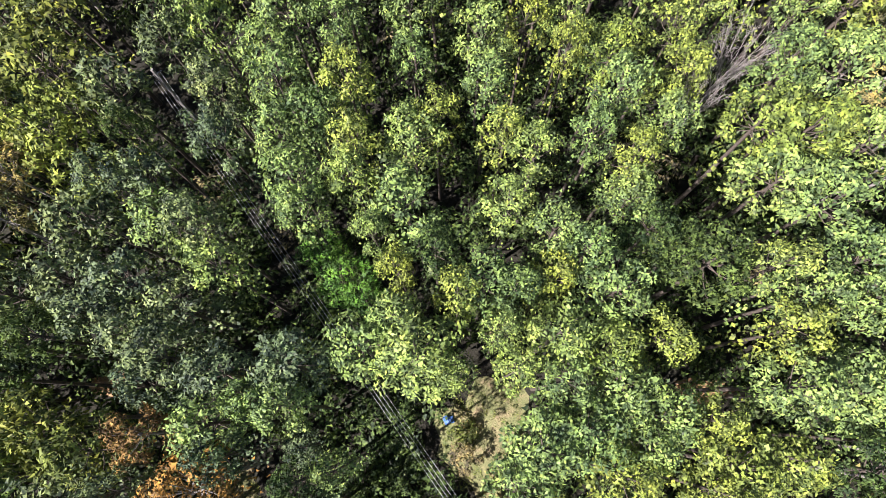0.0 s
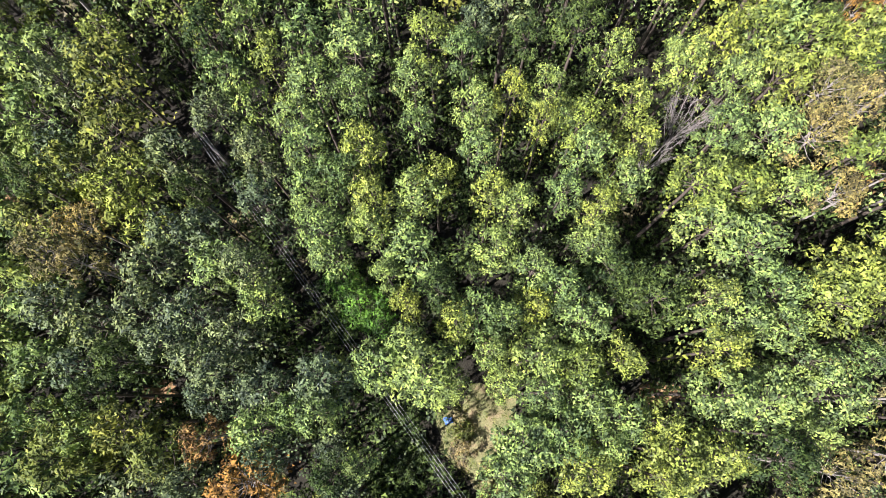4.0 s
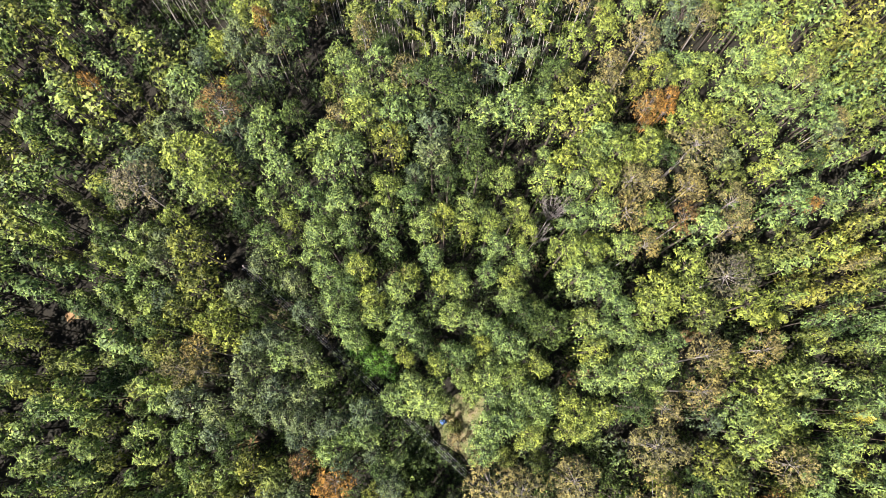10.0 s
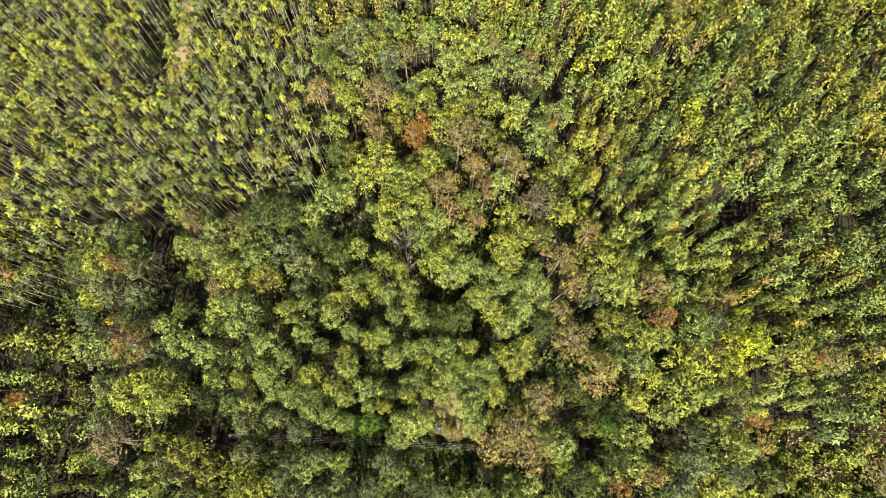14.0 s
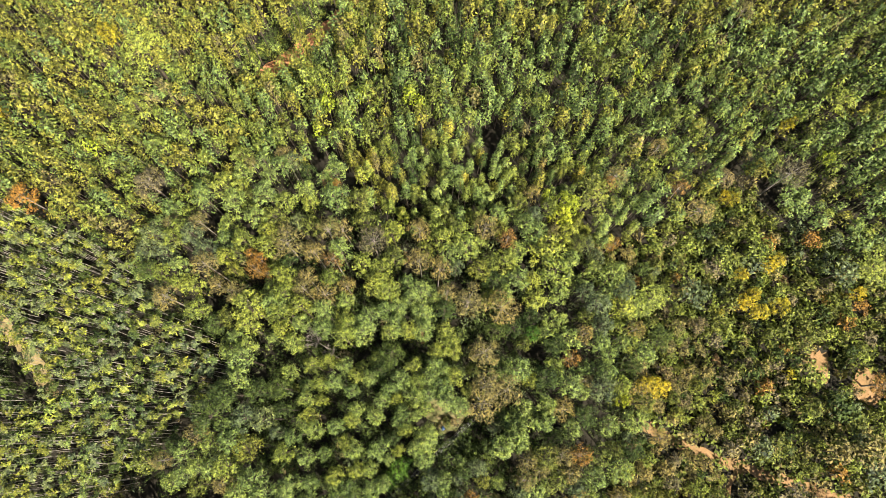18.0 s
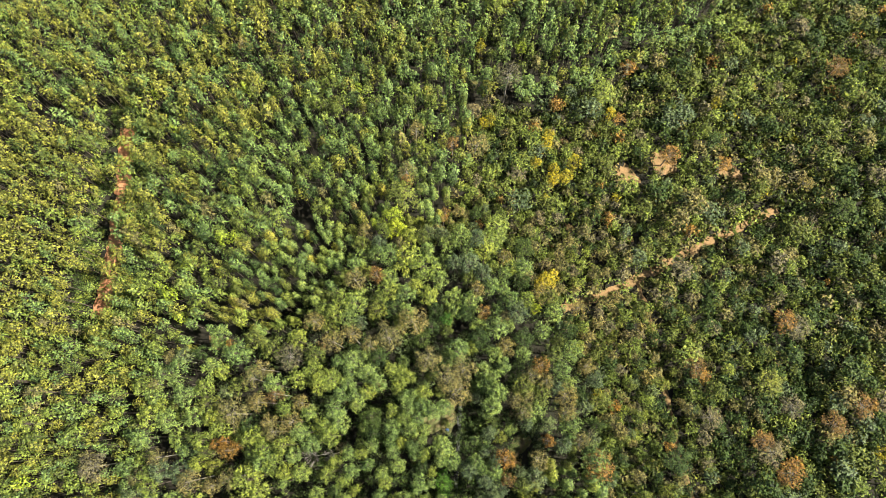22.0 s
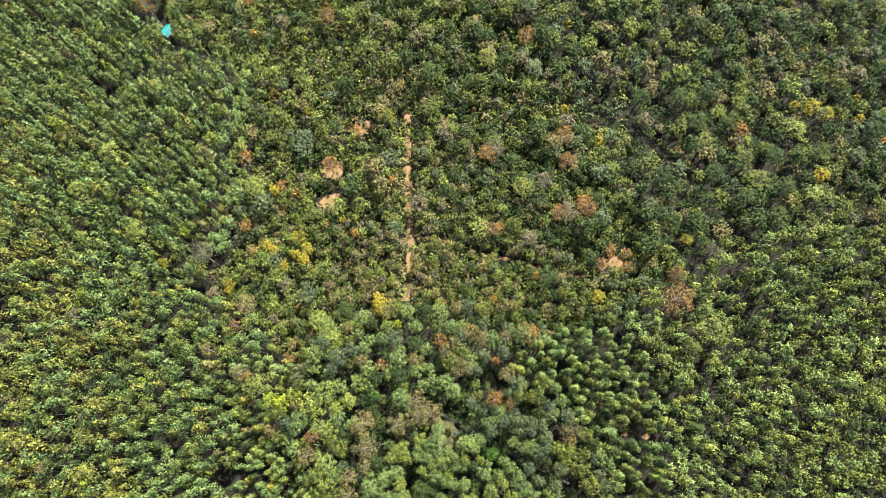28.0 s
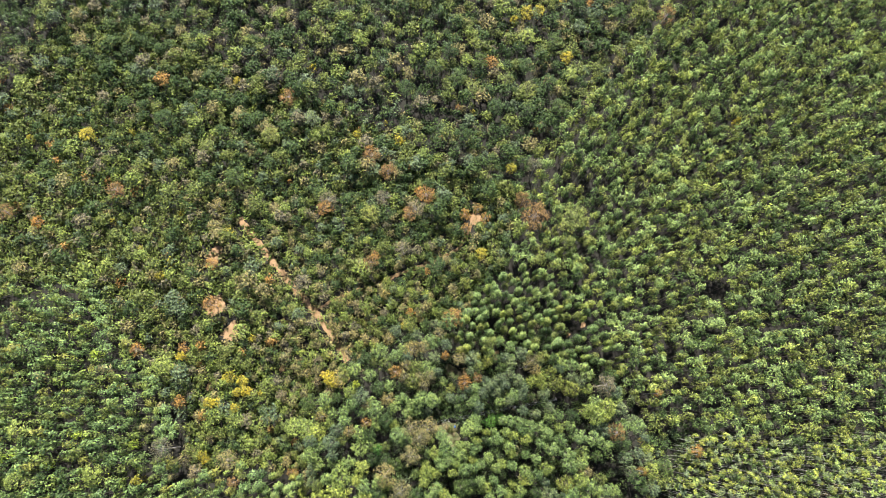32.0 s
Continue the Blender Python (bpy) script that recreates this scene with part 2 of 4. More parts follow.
def open_ground(x, y, low=False, r=1.2):
    """Whether nothing tall may stand here."""
    red = off_line(RED_ROAD, x, y)
    if red < 2.1 or off_line(TRACK, x, y) < (0.9 if low else 1.9) or off_line(BRANCH, x, y) < (0.6 if low else 1.1) or off_line(FOOTPATH, x, y) < (0.8 if low else 2.1):
        return True
    if not low and (red < 4.0 and (90 - x) * 0.76 + (14 - y) * 0.65 > 0 or off_line(HUT_LANE, x, y) < 1.7):
        return True
    if any(((x - a) / (p + (0.2 if low else 1.0 + 0.3 * p))) ** 2 + ((y - b) / (q + (0.2 if low else 1.0 + 0.3 * q))) ** 2 < 1 for a, b, p, q in BARE_SPOTS):
        return True
    if (x - 1.6) ** 2 / 7.3 + (y + 2.2) ** 2 / 15 < 1:
        return True
    if low:
        return False
    return off_line(WIRE_GAP, x, y) < 1.3 + 0.8 * r or off_line(GAP_RUN, x, y) < 1.0 + 0.8 * r or any(math.hypot(x - a, y - b) < q + 0.55 * r for a, b, q in GAPS)


# ---------------------------------------------------------------- mesh helpers
def link_mesh(name, verts, faces, materials, index=None, parent=None, smooth=False):
    """One mesh object out of arrays of corners and of faces with one count of corners."""
    me = bpy.data.meshes.new(name)
    faces = np.asarray(faces, dtype=np.int32)
    n, k = faces.shape
    me.vertices.add(len(verts))
    me.vertices.foreach_set("co", np.asarray(verts, dtype=np.float32).ravel())
    me.loops.add(n * k)
    me.loops.foreach_set("vertex_index", faces.ravel())
    me.polygons.add(n)
    me.polygons.foreach_set("loop_start", np.arange(0, n * k, k, dtype=np.int32))
    if index is not None:
        me.polygons.foreach_set("material_index", np.asarray(index, dtype=np.int32))
    if smooth:
        me.polygons.foreach_set("use_smooth", np.ones(n, dtype=bool))
    for m in materials:
        me.materials.append(m)
    me.update()
    me.validate()
    ob = new(name, me)
    if parent:
        ob.parent = parent
    return ob


def part(name, bm, material, parent, label=""):
    me = bpy.data.meshes.new(name)
    bm.to_mesh(me)
    bm.free()
    me.materials.append(material)
    ob = new(name, me)
    ob.parent = parent
    return tagged(ob, label)


def unit(a):
    return a / np.maximum(np.linalg.norm(a, axis=-1, keepdims=True), 1e-9)


def rosettes(rng, centres, normals, leaves, length, width=0.58, lift=(-0.2, 0.4), scatter=0.3, quads=False):
    """Shoots of leaves: from every centre some leaves spread round the shoot's normal and droop at the tip."""
    n = len(centres)
    a = np.where(np.abs(normals[:, 2:3]) > 0.9, [[1.0, 0, 0]], [[0, 0, 1.0]])
    t1 = unit(np.cross(normals, a))
    t2 = np.cross(normals, t1)
    az = (np.arange(leaves)[None] / leaves + rng.random((n, 1))) * 2 * np.pi + rng.normal(0, 0.35, (n, leaves))
    el = rng.uniform(*lift, (n, leaves))
    d = (np.cos(az)[..., None] * t1[:, None] + np.sin(az)[..., None] * t2[:, None]) * np.cos(el)[..., None] \
        + normals[:, None] * np.sin(el)[..., None]
    side = unit(np.cross(d, normals[:, None] + 0.25 * rng.normal(size=(n, leaves, 3))))
    ln = (length * rng.uniform(0.65, 1.3, (n, leaves)))[..., None]
    c = centres[:, None] + d * ln * 0.1 + rng.normal(0, scatter * length, (n, leaves, 3))
    droop = np.array([0, 0, -1.0]) * ln * rng.uniform(0.05, 0.3, (n, leaves))[..., None]
    skew = d * ln * rng.uniform(0.0, 0.25, (n, leaves))[..., None]
    blade = np.stack([c + side * ln * width * 0.5 + skew, c + d * ln + droop, c - side * ln * width * 0.5], axis=2)
    if quads:
        mid = c + d * ln * 0.5
        blade = np.stack([c, mid + side * ln * width * 0.5, c + d * ln + droop, mid - side * ln * width * 0.5], axis=2)
    v = blade.reshape(-1, 3)
    return v, np.arange(len(v)).reshape(-1, 4 if quads else 3)


def tube(path, radii, sides=6):
    """A tapered round stem along a path; faces are quads."""
    path, radii = np.asarray(path, float), np.asarray(radii, float)
    along = unit(np.gradient(path, axis=0))
    ref = np.where(np.abs(along[:, 2:3]) > 0.9, [[1.0, 0, 0]], [[0, 0, 1.0]])
    t1 = unit(np.cross(along, ref))
    t2 = np.cross(along, t1)
    an = np.arange(sides) / sides * 2 * np.pi
    ring = np.cos(an)[None, :, None] * t1[:, None] + np.sin(an)[None, :, None] * t2[:, None]
    v = (path[:, None] + ring * radii[:, None, None]).reshape(-1, 3)
    f = [(i * sides + j, i * sides + (j + 1) % sides, (i + 1) * sides + (j + 1) % sides, (i + 1) * sides + j)
         for i in range(len(path) - 1) for j in range(sides)]
    return v, np.array(f)


def merged(pieces):
    vs, fs, base = [], [], 0
    for v, f in pieces:
        vs.append(v)
        fs.append(f + base)
        base += len(v)
    return np.concatenate(vs), np.concatenate(fs)


# ---------------------------------------------------------------- kinds of trees
def broad_tree(rng, height=17.0, radius=2.8, lobes=12, per_lobe=28, leaves=6, leaf=0.40, stem=0.16, twigs=True, deep=1.9, wide=0.5, clump=0.40, quads=False, inner=12, skirt=0, rag=0.26):
    """A forest tree: a trunk that forks into limbs, each with a domed clump of leafy shoots, gaps between the clumps.
    deep: the crown's depth in radii."""
    lean = rng.normal(0, 0.08 * radius, 2)
    depth = min(radius * deep, height * 0.85)
    base_h = height - depth
    top = np.array([lean[0], lean[1], base_h])
    trunk = [tube([(0, 0, -0.3), (lean[0] * 0.3, lean[1] * 0.25, base_h * 0.5), tuple(top), (lean[0] * 1.2, lean[1] * 1.2, height - radius * 0.4)],
                  [stem * 1.35, stem, stem * 0.75, stem * 0.2], 6)]
    cs, ns, ics, ins, low = [], [], [], [], []
    for i in range(lobes):
        k = (i + 0.3) / lobes
        ang = i * 2.399 + rng.uniform(-0.4, 0.4)
        lr = radius * clump * rng.uniform(0.6, 1.25)
        r = (radius - lr * 0.7) * math.sqrt(min(1.0, 1.5 * k)) * rng.uniform(0.78, 1.08)
        z = height - lr * 0.9 - (depth - lr * 1.6) * k ** 1.25 + rng.uniform(-0.35, 0.25) * radius
        mid = np.array([lean[0] + r * math.cos(ang), lean[1] + r * math.sin(ang), z])
        out = np.array([math.cos(ang), math.sin(ang), 0]) * min(1.0, r / radius)
        if twigs:
            start = top + np.array([0, 0, max(0.0, (z - base_h) * 0.45)])
            bend = (start + mid) / 2 + np.array([0, 0, -0.08 * radius])
            trunk.append(tube([start, bend, mid], [stem * 0.32, stem * 0.2, 0.012], 4))
        n = max(3, int(per_lobe * rng.uniform(0.8, 1.25) * (lr / (radius * clump)) ** 1.5))
        g = np.arange(n) + 0.5                      # shoots spread evenly over the clump's dome
        dz = 1 - 1.45 * g / n
        az = g * 2.39996 + rng.uniform(0, 6.28)
        rr = np.sqrt(np.maximum(0.0, 1 - dz * dz))
        d = unit(np.stack([rr * np.cos(az), rr * np.sin(az), dz], 1) + 0.45 * out + rng.normal(0, 0.16, (n, 3)))
        cs.append(mid + d * lr * np.array([1, 1, 0.95]) * rng.uniform(0.95 - 0.9 * rag, 0.97 + 0.9 * rag, (n, 1)))
        ns.append(unit(d + np.array([0, 0, 0.35]) + rng.normal(0, rag, (n, 3))))
        if inner:                                   # older leaves inside the clump
            d = unit(rng.normal(size=(inner, 3)) + np.array([0, 0, 0.4]))
            ics.append(mid + d * lr * rng.uniform(0.15, 0.45, (inner, 1)))
            ins.append(d)
    if skirt:                                       # shaded lower twigs round the trunk
        a, q = rng.uniform(0, 6.283, skirt), radius * 0.72 * np.sqrt(rng.random(skirt))
        low.append(np.stack([lean[0] + q * np.cos(a), lean[1] + q * np.sin(a), rng.uniform(height * 0.35, base_h + depth * 0.3, skirt)], 1))
        low.append(unit(rng.normal(size=(skirt, 3)) * np.array([0.5, 0.5, 1]) + np.array([0, 0, 0.8])))
    outer = rosettes(rng, np.concatenate(cs), np.concatenate(ns), leaves, leaf, wide, (-0.3, 0.6), 0.25, quads=quads)
    if low:
        outer = merged([outer, rosettes(rng, low[0], low[1], 1, min(0.32, radius * 0.3), 0.8, (-0.3, 0.3), 0.3, quads)])
    if not inner:
        return merged(trunk), outer
    hidden = rosettes(rng, np.concatenate(ics), np.concatenate(ins), 1, radius * clump * 0.58, 0.85, (-0.2, 0.2), 0.12, quads)
    return merged(trunk), merged([outer, hidden])


def column_tree(rng, height=15.0, radius=1.1, shoots=90, leaves=6, leaf=0.34, stem=0.085, wide=0.55, old=30):
    """A plantation tree: straight stem, a tall narrow crown of leafy whorls that widen downwards from a pointed head."""
    length = height * rng.uniform(0.40, 0.52)
    k = (np.arange(shoots) + rng.random(shoots)) / shoots          # 0 at the head, 1 at the crown's foot
    tier = (np.round(k * 7) / 7 * 0.6 + k * 0.4)
    ang = np.arange(shoots) * 2.39996 + rng.normal(0, 0.3, shoots)
    prof = radius * (0.22 + 0.78 * np.sin(np.pi * np.clip(0.10 + 0.62 * k, 0, 1))) * rng.uniform(0.62, 1.12, shoots)
    c = np.stack([prof * np.cos(ang), prof * np.sin(ang), height - 0.15 - length * tier + rng.normal(0, 0.12, shoots)], 1)
    nrm = unit(np.stack([np.cos(ang), np.sin(ang), 1.0 - 0.5 * k], 1) + rng.normal(0, 0.2, (shoots, 3)))
    bow = rng.normal(0, 0.12, 2)
    trunk = [tube([(0, 0, -0.3), (bow[0], bow[1], height * 0.5), (0, 0, height - 0.4)], [stem * 1.3, stem, stem * 0.25], 5)]
    for i in range(3, shoots, max(1, shoots // 8)):
        trunk.append(tube([(0, 0, c[i, 2] - 0.5), c[i]], [0.03, 0.01], 3))
    pick = rng.choice(shoots, old, replace=old > shoots)           # older leaves near the stem
    hidden = rosettes(rng, c[pick] * np.array([0.5, 0.5, 1.0]) - np.array([0, 0, 0.2]), nrm[pick], 2, radius * 0.5, 0.8, (-0.3, 0.3))
    return merged(trunk), merged([rosettes(rng, c, nrm, leaves, leaf, wide, (-0.25, 0.45), 0.2), hidden])


def thin_tree(rng, height=12.0, shoots=18, leaves=5, leaf=0.38):
    """A crowded sapling: long pale bare stem with a tuft of leaves at its head."""
    bow = rng.normal(0, 0.5, 2)
    trunk = [tube([(0, 0, -0.2), (bow[0] * 0.3, bow[1] * 0.3, height * 0.5), (bow[0], bow[1], height)], [0.05, 0.04, 0.02], 5)]
    heads = np.array([bow[0], bow[1], height - 0.6]) + rng.normal(0, 1, (4, 3)) * np.array([0.3, 0.3, 0.7])
    c = heads[np.arange(shoots) % 4] + rng.normal(0, 0.18, (shoots, 3))
    for i in range(0, shoots, 4):
        trunk.append(tube([(bow[0] * 0.9, bow[1] * 0.9, height - 2.2), c[i]], [0.03, 0.012], 3))
    nrm = unit(c - np.array([bow[0], bow[1], height - 2.2]) + np.array([0, 0, 0.7]))
    return merged(trunk), rosettes(rng, c, nrm, leaves, leaf)


def bare_tree(rng, height=15.0, radius=2.6, forks=15):
    """A leafless tree: limbs that fork three times into fine grey twigs."""
    pieces = [tube([(0, 0, -0.3), (0.1, 0.1, height * 0.4), (0, 0, height * 0.62)], [0.12, 0.09, 0.07], 6)]
    tips = []
    for i in range(forks):
        ang = i * 2.399 + rng.uniform(-0.3, 0.3)
        r, up = radius * rng.uniform(0.55, 1.0), height * rng.uniform(0.80, 0.99)
        start = np.array([0, 0, height * rng.uniform(0.45, 0.62)])
        end = np.array([r * math.cos(ang), r * math.sin(ang), up])
        mid = (start + end) / 2 + rng.normal(0, 0.2, 3)
        pieces.append(tube([start, mid, end], [0.05, 0.032, 0.014], 4))
        for j in range(9):
            a = start + (end - start) * rng.uniform(0.35, 0.95)
            b = a + unit(end - start + rng.normal(0, 1.5, 3)) * radius * rng.uniform(0.25, 0.5)
            pieces.append(tube([a, b], [0.022, 0.009], 3))
            for _ in range(5):
                c = a + (b - a) * rng.uniform(0.4, 1.0)
                e = c + unit(b - a + rng.normal(0, 1.2, 3)) * radius * rng.uniform(0.1, 0.28)
                pieces.append(tube([c, e], [0.013, 0.006], 3))
                tips.append(e)
    return merged(pieces), np.array(tips)


PROTO = {}


def seeded(kind, variant):
    return np.random.default_rng(sum(ord(c) for c in kind) * 97 + variant)


MAKERS = {
    "broad": (lambda r: broad_tree(r, 17.0, 2.2, 17, 11, 5, 0.35, 0.15, True, 2.1, 0.58, 0.27, False, 6, 120, 0.28), 17.0, 2.2, BARK),
    "fine": (lambda r: broad_tree(r, 17.0, 2.0, 17, 15, 6, 0.255, 0.14, True, 2.2, 0.46, 0.27, True, 6, 130, 0.28), 17.0, 2.0, BARK),
    "dense": (lambda r: broad_tree(r, 16.0, 2.2, 16, 26, 5, 0.20, 0.16, True, 1.6, 0.62, 0.29, False, 8, 110, 0.24), 16.0, 2.2, BARK),
    "sparse": (lambda r: broad_tree(r, 16.0, 2.4, 18, 22, 6, 0.20, 0.12, True, 1.6, 0.5, 0.29, False, 4, 40), 16.0, 2.4, TWIG),
    "column": (lambda r: column_tree(r, shoots=70, leaves=5, leaf=0.36), 15.0, 1.1, BARK),
    "thin": (lambda r: thin_tree(r), 12.0, 1.0, PALE),
    "small": (lambda r: broad_tree(r, 6.5, 1.5, 9, 10, 5, 0.32, 0.06, True, 1.9, 0.55, 0.38, False, 4, 24, 0.24), 6.5, 1.5, BARK),
    "bush": (lambda r: broad_tree(r, 2.6, 1.3, 8, 22, 6, 0.20, 0.04, False, 1.5, 0.55, 0.4, False, 8), 2.6, 1.3, BARK),
}


def plant(name, kind, tint, x, y, radius, height, label, category, group, variant=0):
    """One tree as a thing with its trunk and its crown; like trees share their meshes."""
    make, h0, r0, bark = MAKERS[kind]
    s = Vector((radius / r0, radius / r0, height / h0))
    m = Matrix.LocRotScale((x, y, 0), Euler((0, 0, (x * 1.7 + y * 2.3) % 6.283)), s)
    key = (kind, variant, tint, name)
    if key in PROTO:
        proto, s0 = PROTO[key]
        return tagged(copy_thing(proto, m @ Matrix.Diagonal((1 / s0.x, 1 / s0.y, 1 / s0.z, 1))), label)
    mk = (kind, variant)
    tree = new(name)
    tree.empty_display_size = 0.3
    if mk in PROTO:
        tm, cm = PROTO[mk]
        trunk, crown = new("trunk", tm), new("crown", cm)
        trunk.parent = crown.parent = tree
    else:
        (tv, tf), (cv, cf) = make(seeded(kind, variant))
        trunk = link_mesh("trunk", tv, tf, [bark], parent=tree, smooth=True)
        crown = link_mesh("crown", cv, cf, [LEAF["teak"]], parent=tree)
        PROTO[mk] = trunk.data, crown.data
    crown.material_slots[0].link = 'OBJECT'
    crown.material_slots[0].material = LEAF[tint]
    tree.matrix_basis = m
    PROTO[key] = tree, s
    return tagged(tree, label, category, group)


# ---------------------------------------------------------------- ground, roads
def ground_sheet():
    """One sheet to the horizon: fine near the middle, with low swells further out."""
    ax = np.concatenate([-np.geomspace(2500, 150, 14), np.arange(-140, 141, 4.0), np.geomspace(150, 2500, 14)])
    gx, gy = np.meshgrid(ax, ax)
    far = np.clip((np.hypot(gx, gy) - 260) / 1500, 0, 1)
    gz = -0.06 + 0.05 * np.sin(gx * 0.21) * np.cos(gy * 0.17) + far * 18 * (np.sin(gx * 0.004) + np.cos(gy * 0.0031))
    gz = np.minimum(gz, -0.02 + far * 60)
    n = len(ax)
    i = np.arange(n * n).reshape(n, n)
    f = np.stack([i[:-1, :-1], i[:-1, 1:], i[1:, 1:], i[1:, :-1]], -1).reshape(-1, 4)
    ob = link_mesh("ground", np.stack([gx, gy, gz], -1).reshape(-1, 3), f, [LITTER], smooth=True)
    return tagged(ob, "forest floor of leaf litter and earth, coloured near black for deep shade", "ground", kind="structure")


def ribbon(name, line, half, material, label, seed, height=0.05):
    """A dirt way with ragged edges, slightly crowned, its rims sunk into the ground."""
    rng = np.random.default_rng(seed)
    pts = [np.array(line[0], float)]
    for a, b in zip(line, line[1:]):
        n = max(1, int(math.dist(a, b) / 0.7))
        pts += [np.array(a) + (np.array(b) - np.array(a)) * (j + 1) / n for j in range(n)]
    pts = np.array(pts)
    for _ in range(6):
        pts[1:-1] = (pts[:-2] + 2 * pts[1:-1] + pts[2:]) / 4
    d = unit(np.gradient(pts, axis=0))
    nrm = np.stack([-d[:, 1], d[:, 0]], 1)
    cols = [(-1.25, -0.25), (-1, 0.55), (-0.45, 0.75), (-0.2, 1.0), (0.2, 1.0), (0.45, 0.75), (1, 0.55), (1.25, -0.25)]
    rough = 0.12 if half > 1.2 else 0.28
    ragged = {-1.0: 1 + rough * rng.normal(size=len(pts)), 1.0: 1 + rough * rng.normal(size=len(pts))}
    v = []
    for k, hgt in cols:
        w = half * k * ragged[math.copysign(1.0, k)]
        v.append(np.concatenate([pts + nrm * w[:, None], np.full((len(pts), 1), hgt * height) + (0.01 * rng.normal(size=(len(pts), 1)) if hgt > 0 else 0)], 1))
    v = np.stack(v, 1)
    i = np.arange(v.shape[0] * v.shape[1]).reshape(v.shape[:2])
    f = np.stack([i[:-1, :-1], i[:-1, 1:], i[1:, 1:], i[1:, :-1]], -1).reshape(-1, 4)[:, ::-1]
    ob = link_mesh(name, v.reshape(-1, 3), f, [material], smooth=True)
    return tagged(ob, label, "dirt road" if half > 1.2 else "path", kind="structure")


def patch(name, x, y, a, b, material, label, seed, height=0.05):
    """A low bare spot with an uneven outline."""
    rng = np.random.default_rng(seed)
    n, rings = 28, 4
    wob = 1 + 0.16 * np.sin(np.arange(n) * 2 * np.pi / n * 3 + rng.random() * 6) + 0.1 * rng.normal(size=n)
    v = [(x, y, height)]
    for r in range(1, rings + 1):
        k = r / rings
        for j in range(n):
            an = j * 2 * math.pi / n
            v.append((x + a * k * wob[j] * math.cos(an), y + b * k * wob[j] * math.sin(an), height * (1 - k ** 3) - 0.03 * (r == rings) + 0.008 * rng.normal()))
    f = [(0, 1 + j, 1 + (j + 1) % n, 1 + (j + 1) % n) for j in range(n)]
    f += [(1 + (r - 1) * n + j, 1 + r * n + j, 1 + r * n + (j + 1) % n, 1 + (r - 1) * n + (j + 1) % n) for r in range(1, rings) for j in range(n)]
    bm = bmesh.new()
    vs = [bm.verts.new(p) for p in v]
    for q in f:
        bm.faces.new([vs[i] for i in dict.fromkeys(q)])
    me = bpy.data.meshes.new(name)
    bm.to_mesh(me)
    bm.free()
    me.materials.append(material)
    return tagged(new(name, me), label, "ground", kind="structure")


ground_sheet()
ribbon("road_1", RED_ROAD, 1.6, RED_SOIL, "red laterite dirt road between plantation trees", 1)
ribbon("road_2", TRACK, 0.85, TAN_SOIL, "ochre dirt track through scrub", 2)
ribbon("path_1", BRANCH, 0.42, TAN_SOIL, "narrow ochre dirt path through scrub", 3)
ribbon("path_2", FOOTPATH, 1.0, STRAW, "pale footpath between thin saplings", 4)
patch("clearing", 2.3, -2.2, 3.3, 4.2, LAWN, "small sunlit clearing of dry grass and bare earth", 5)
for q, (sx, sy, sa_, sb_) in enumerate(BARE_SPOTS):
    patch("bare_soil", sx, sy, sa_, sb_, GRASS_SOIL if q == 13 else TAN_SOIL, "sunlit patch of dry grass among trees" if q == 13 else "bare patch of reddish soil among trees", 20 + q)

spot = random.Random(77)
for q in range(9):
    an, ds = spot.uniform(0, 6.283), spot.uniform(4, 38)
    sx, sy = -8 + ds * math.cos(an), -68 + ds * math.sin(an)
    if region(sx, sy) == "scrub" and off_line(TRACK, sx, sy) > 3:
        sa_ = spot.uniform(0.7, 1.5)
        patch("bare_soil", sx, sy, sa_, sa_ * spot.uniform(0.5, 0.9), TAN_SOIL, "small bare patch of ochre soil in scrub", 60 + q)
        BARE_SPOTS.append((sx, sy, sa_ * 0.6, sa_ * 0.5))

# ---------------------------------------------------------------- trees of the middle wood, one by one: x, y, crown radius
TEAK_TREES_A = [
    (-14.4, 26.8, 1.4), (-10.1, 25.9, 1.7), (-6.9, 25, 1.9), (-6.8, 21.6, 1.3), (-9.7, 22, 1.7), (-15.7, 22.9, 1.4),
    (-14, 21.2, 1.4), (-10.5, 19.6, 1.7), (-2.5, 22, 1.4), (-2.4, 18.9, 1.2), (1.1, 23.8, 1.4), (1.5, 20.7, 1.5),
    (6.6, 21.9, 1.4), (11.4, 24.2, 1.4), (9.1, 16.6, 1.5), (16.3, 23.1, 1.7), (19.2, 21.8, 1.5), (21.3, 18.1, 1.9),
    (18, 18.1, 1.7), (16.9, 11.6, 2.1), (19.6, 10.5, 2.1), (22.6, 14.2, 1.7), (-9.7, 17.5, 1.7), (-9.9, 14.4, 1.5),
    (-7.7, 15.6, 1.5), (-8.6, 11.8, 1.5), (-5.4, 11.7, 1.3), (-2.2, 14, 1.7), (-2.2, 10.3, 1.9), (1.8, 16.9, 1.4),
]
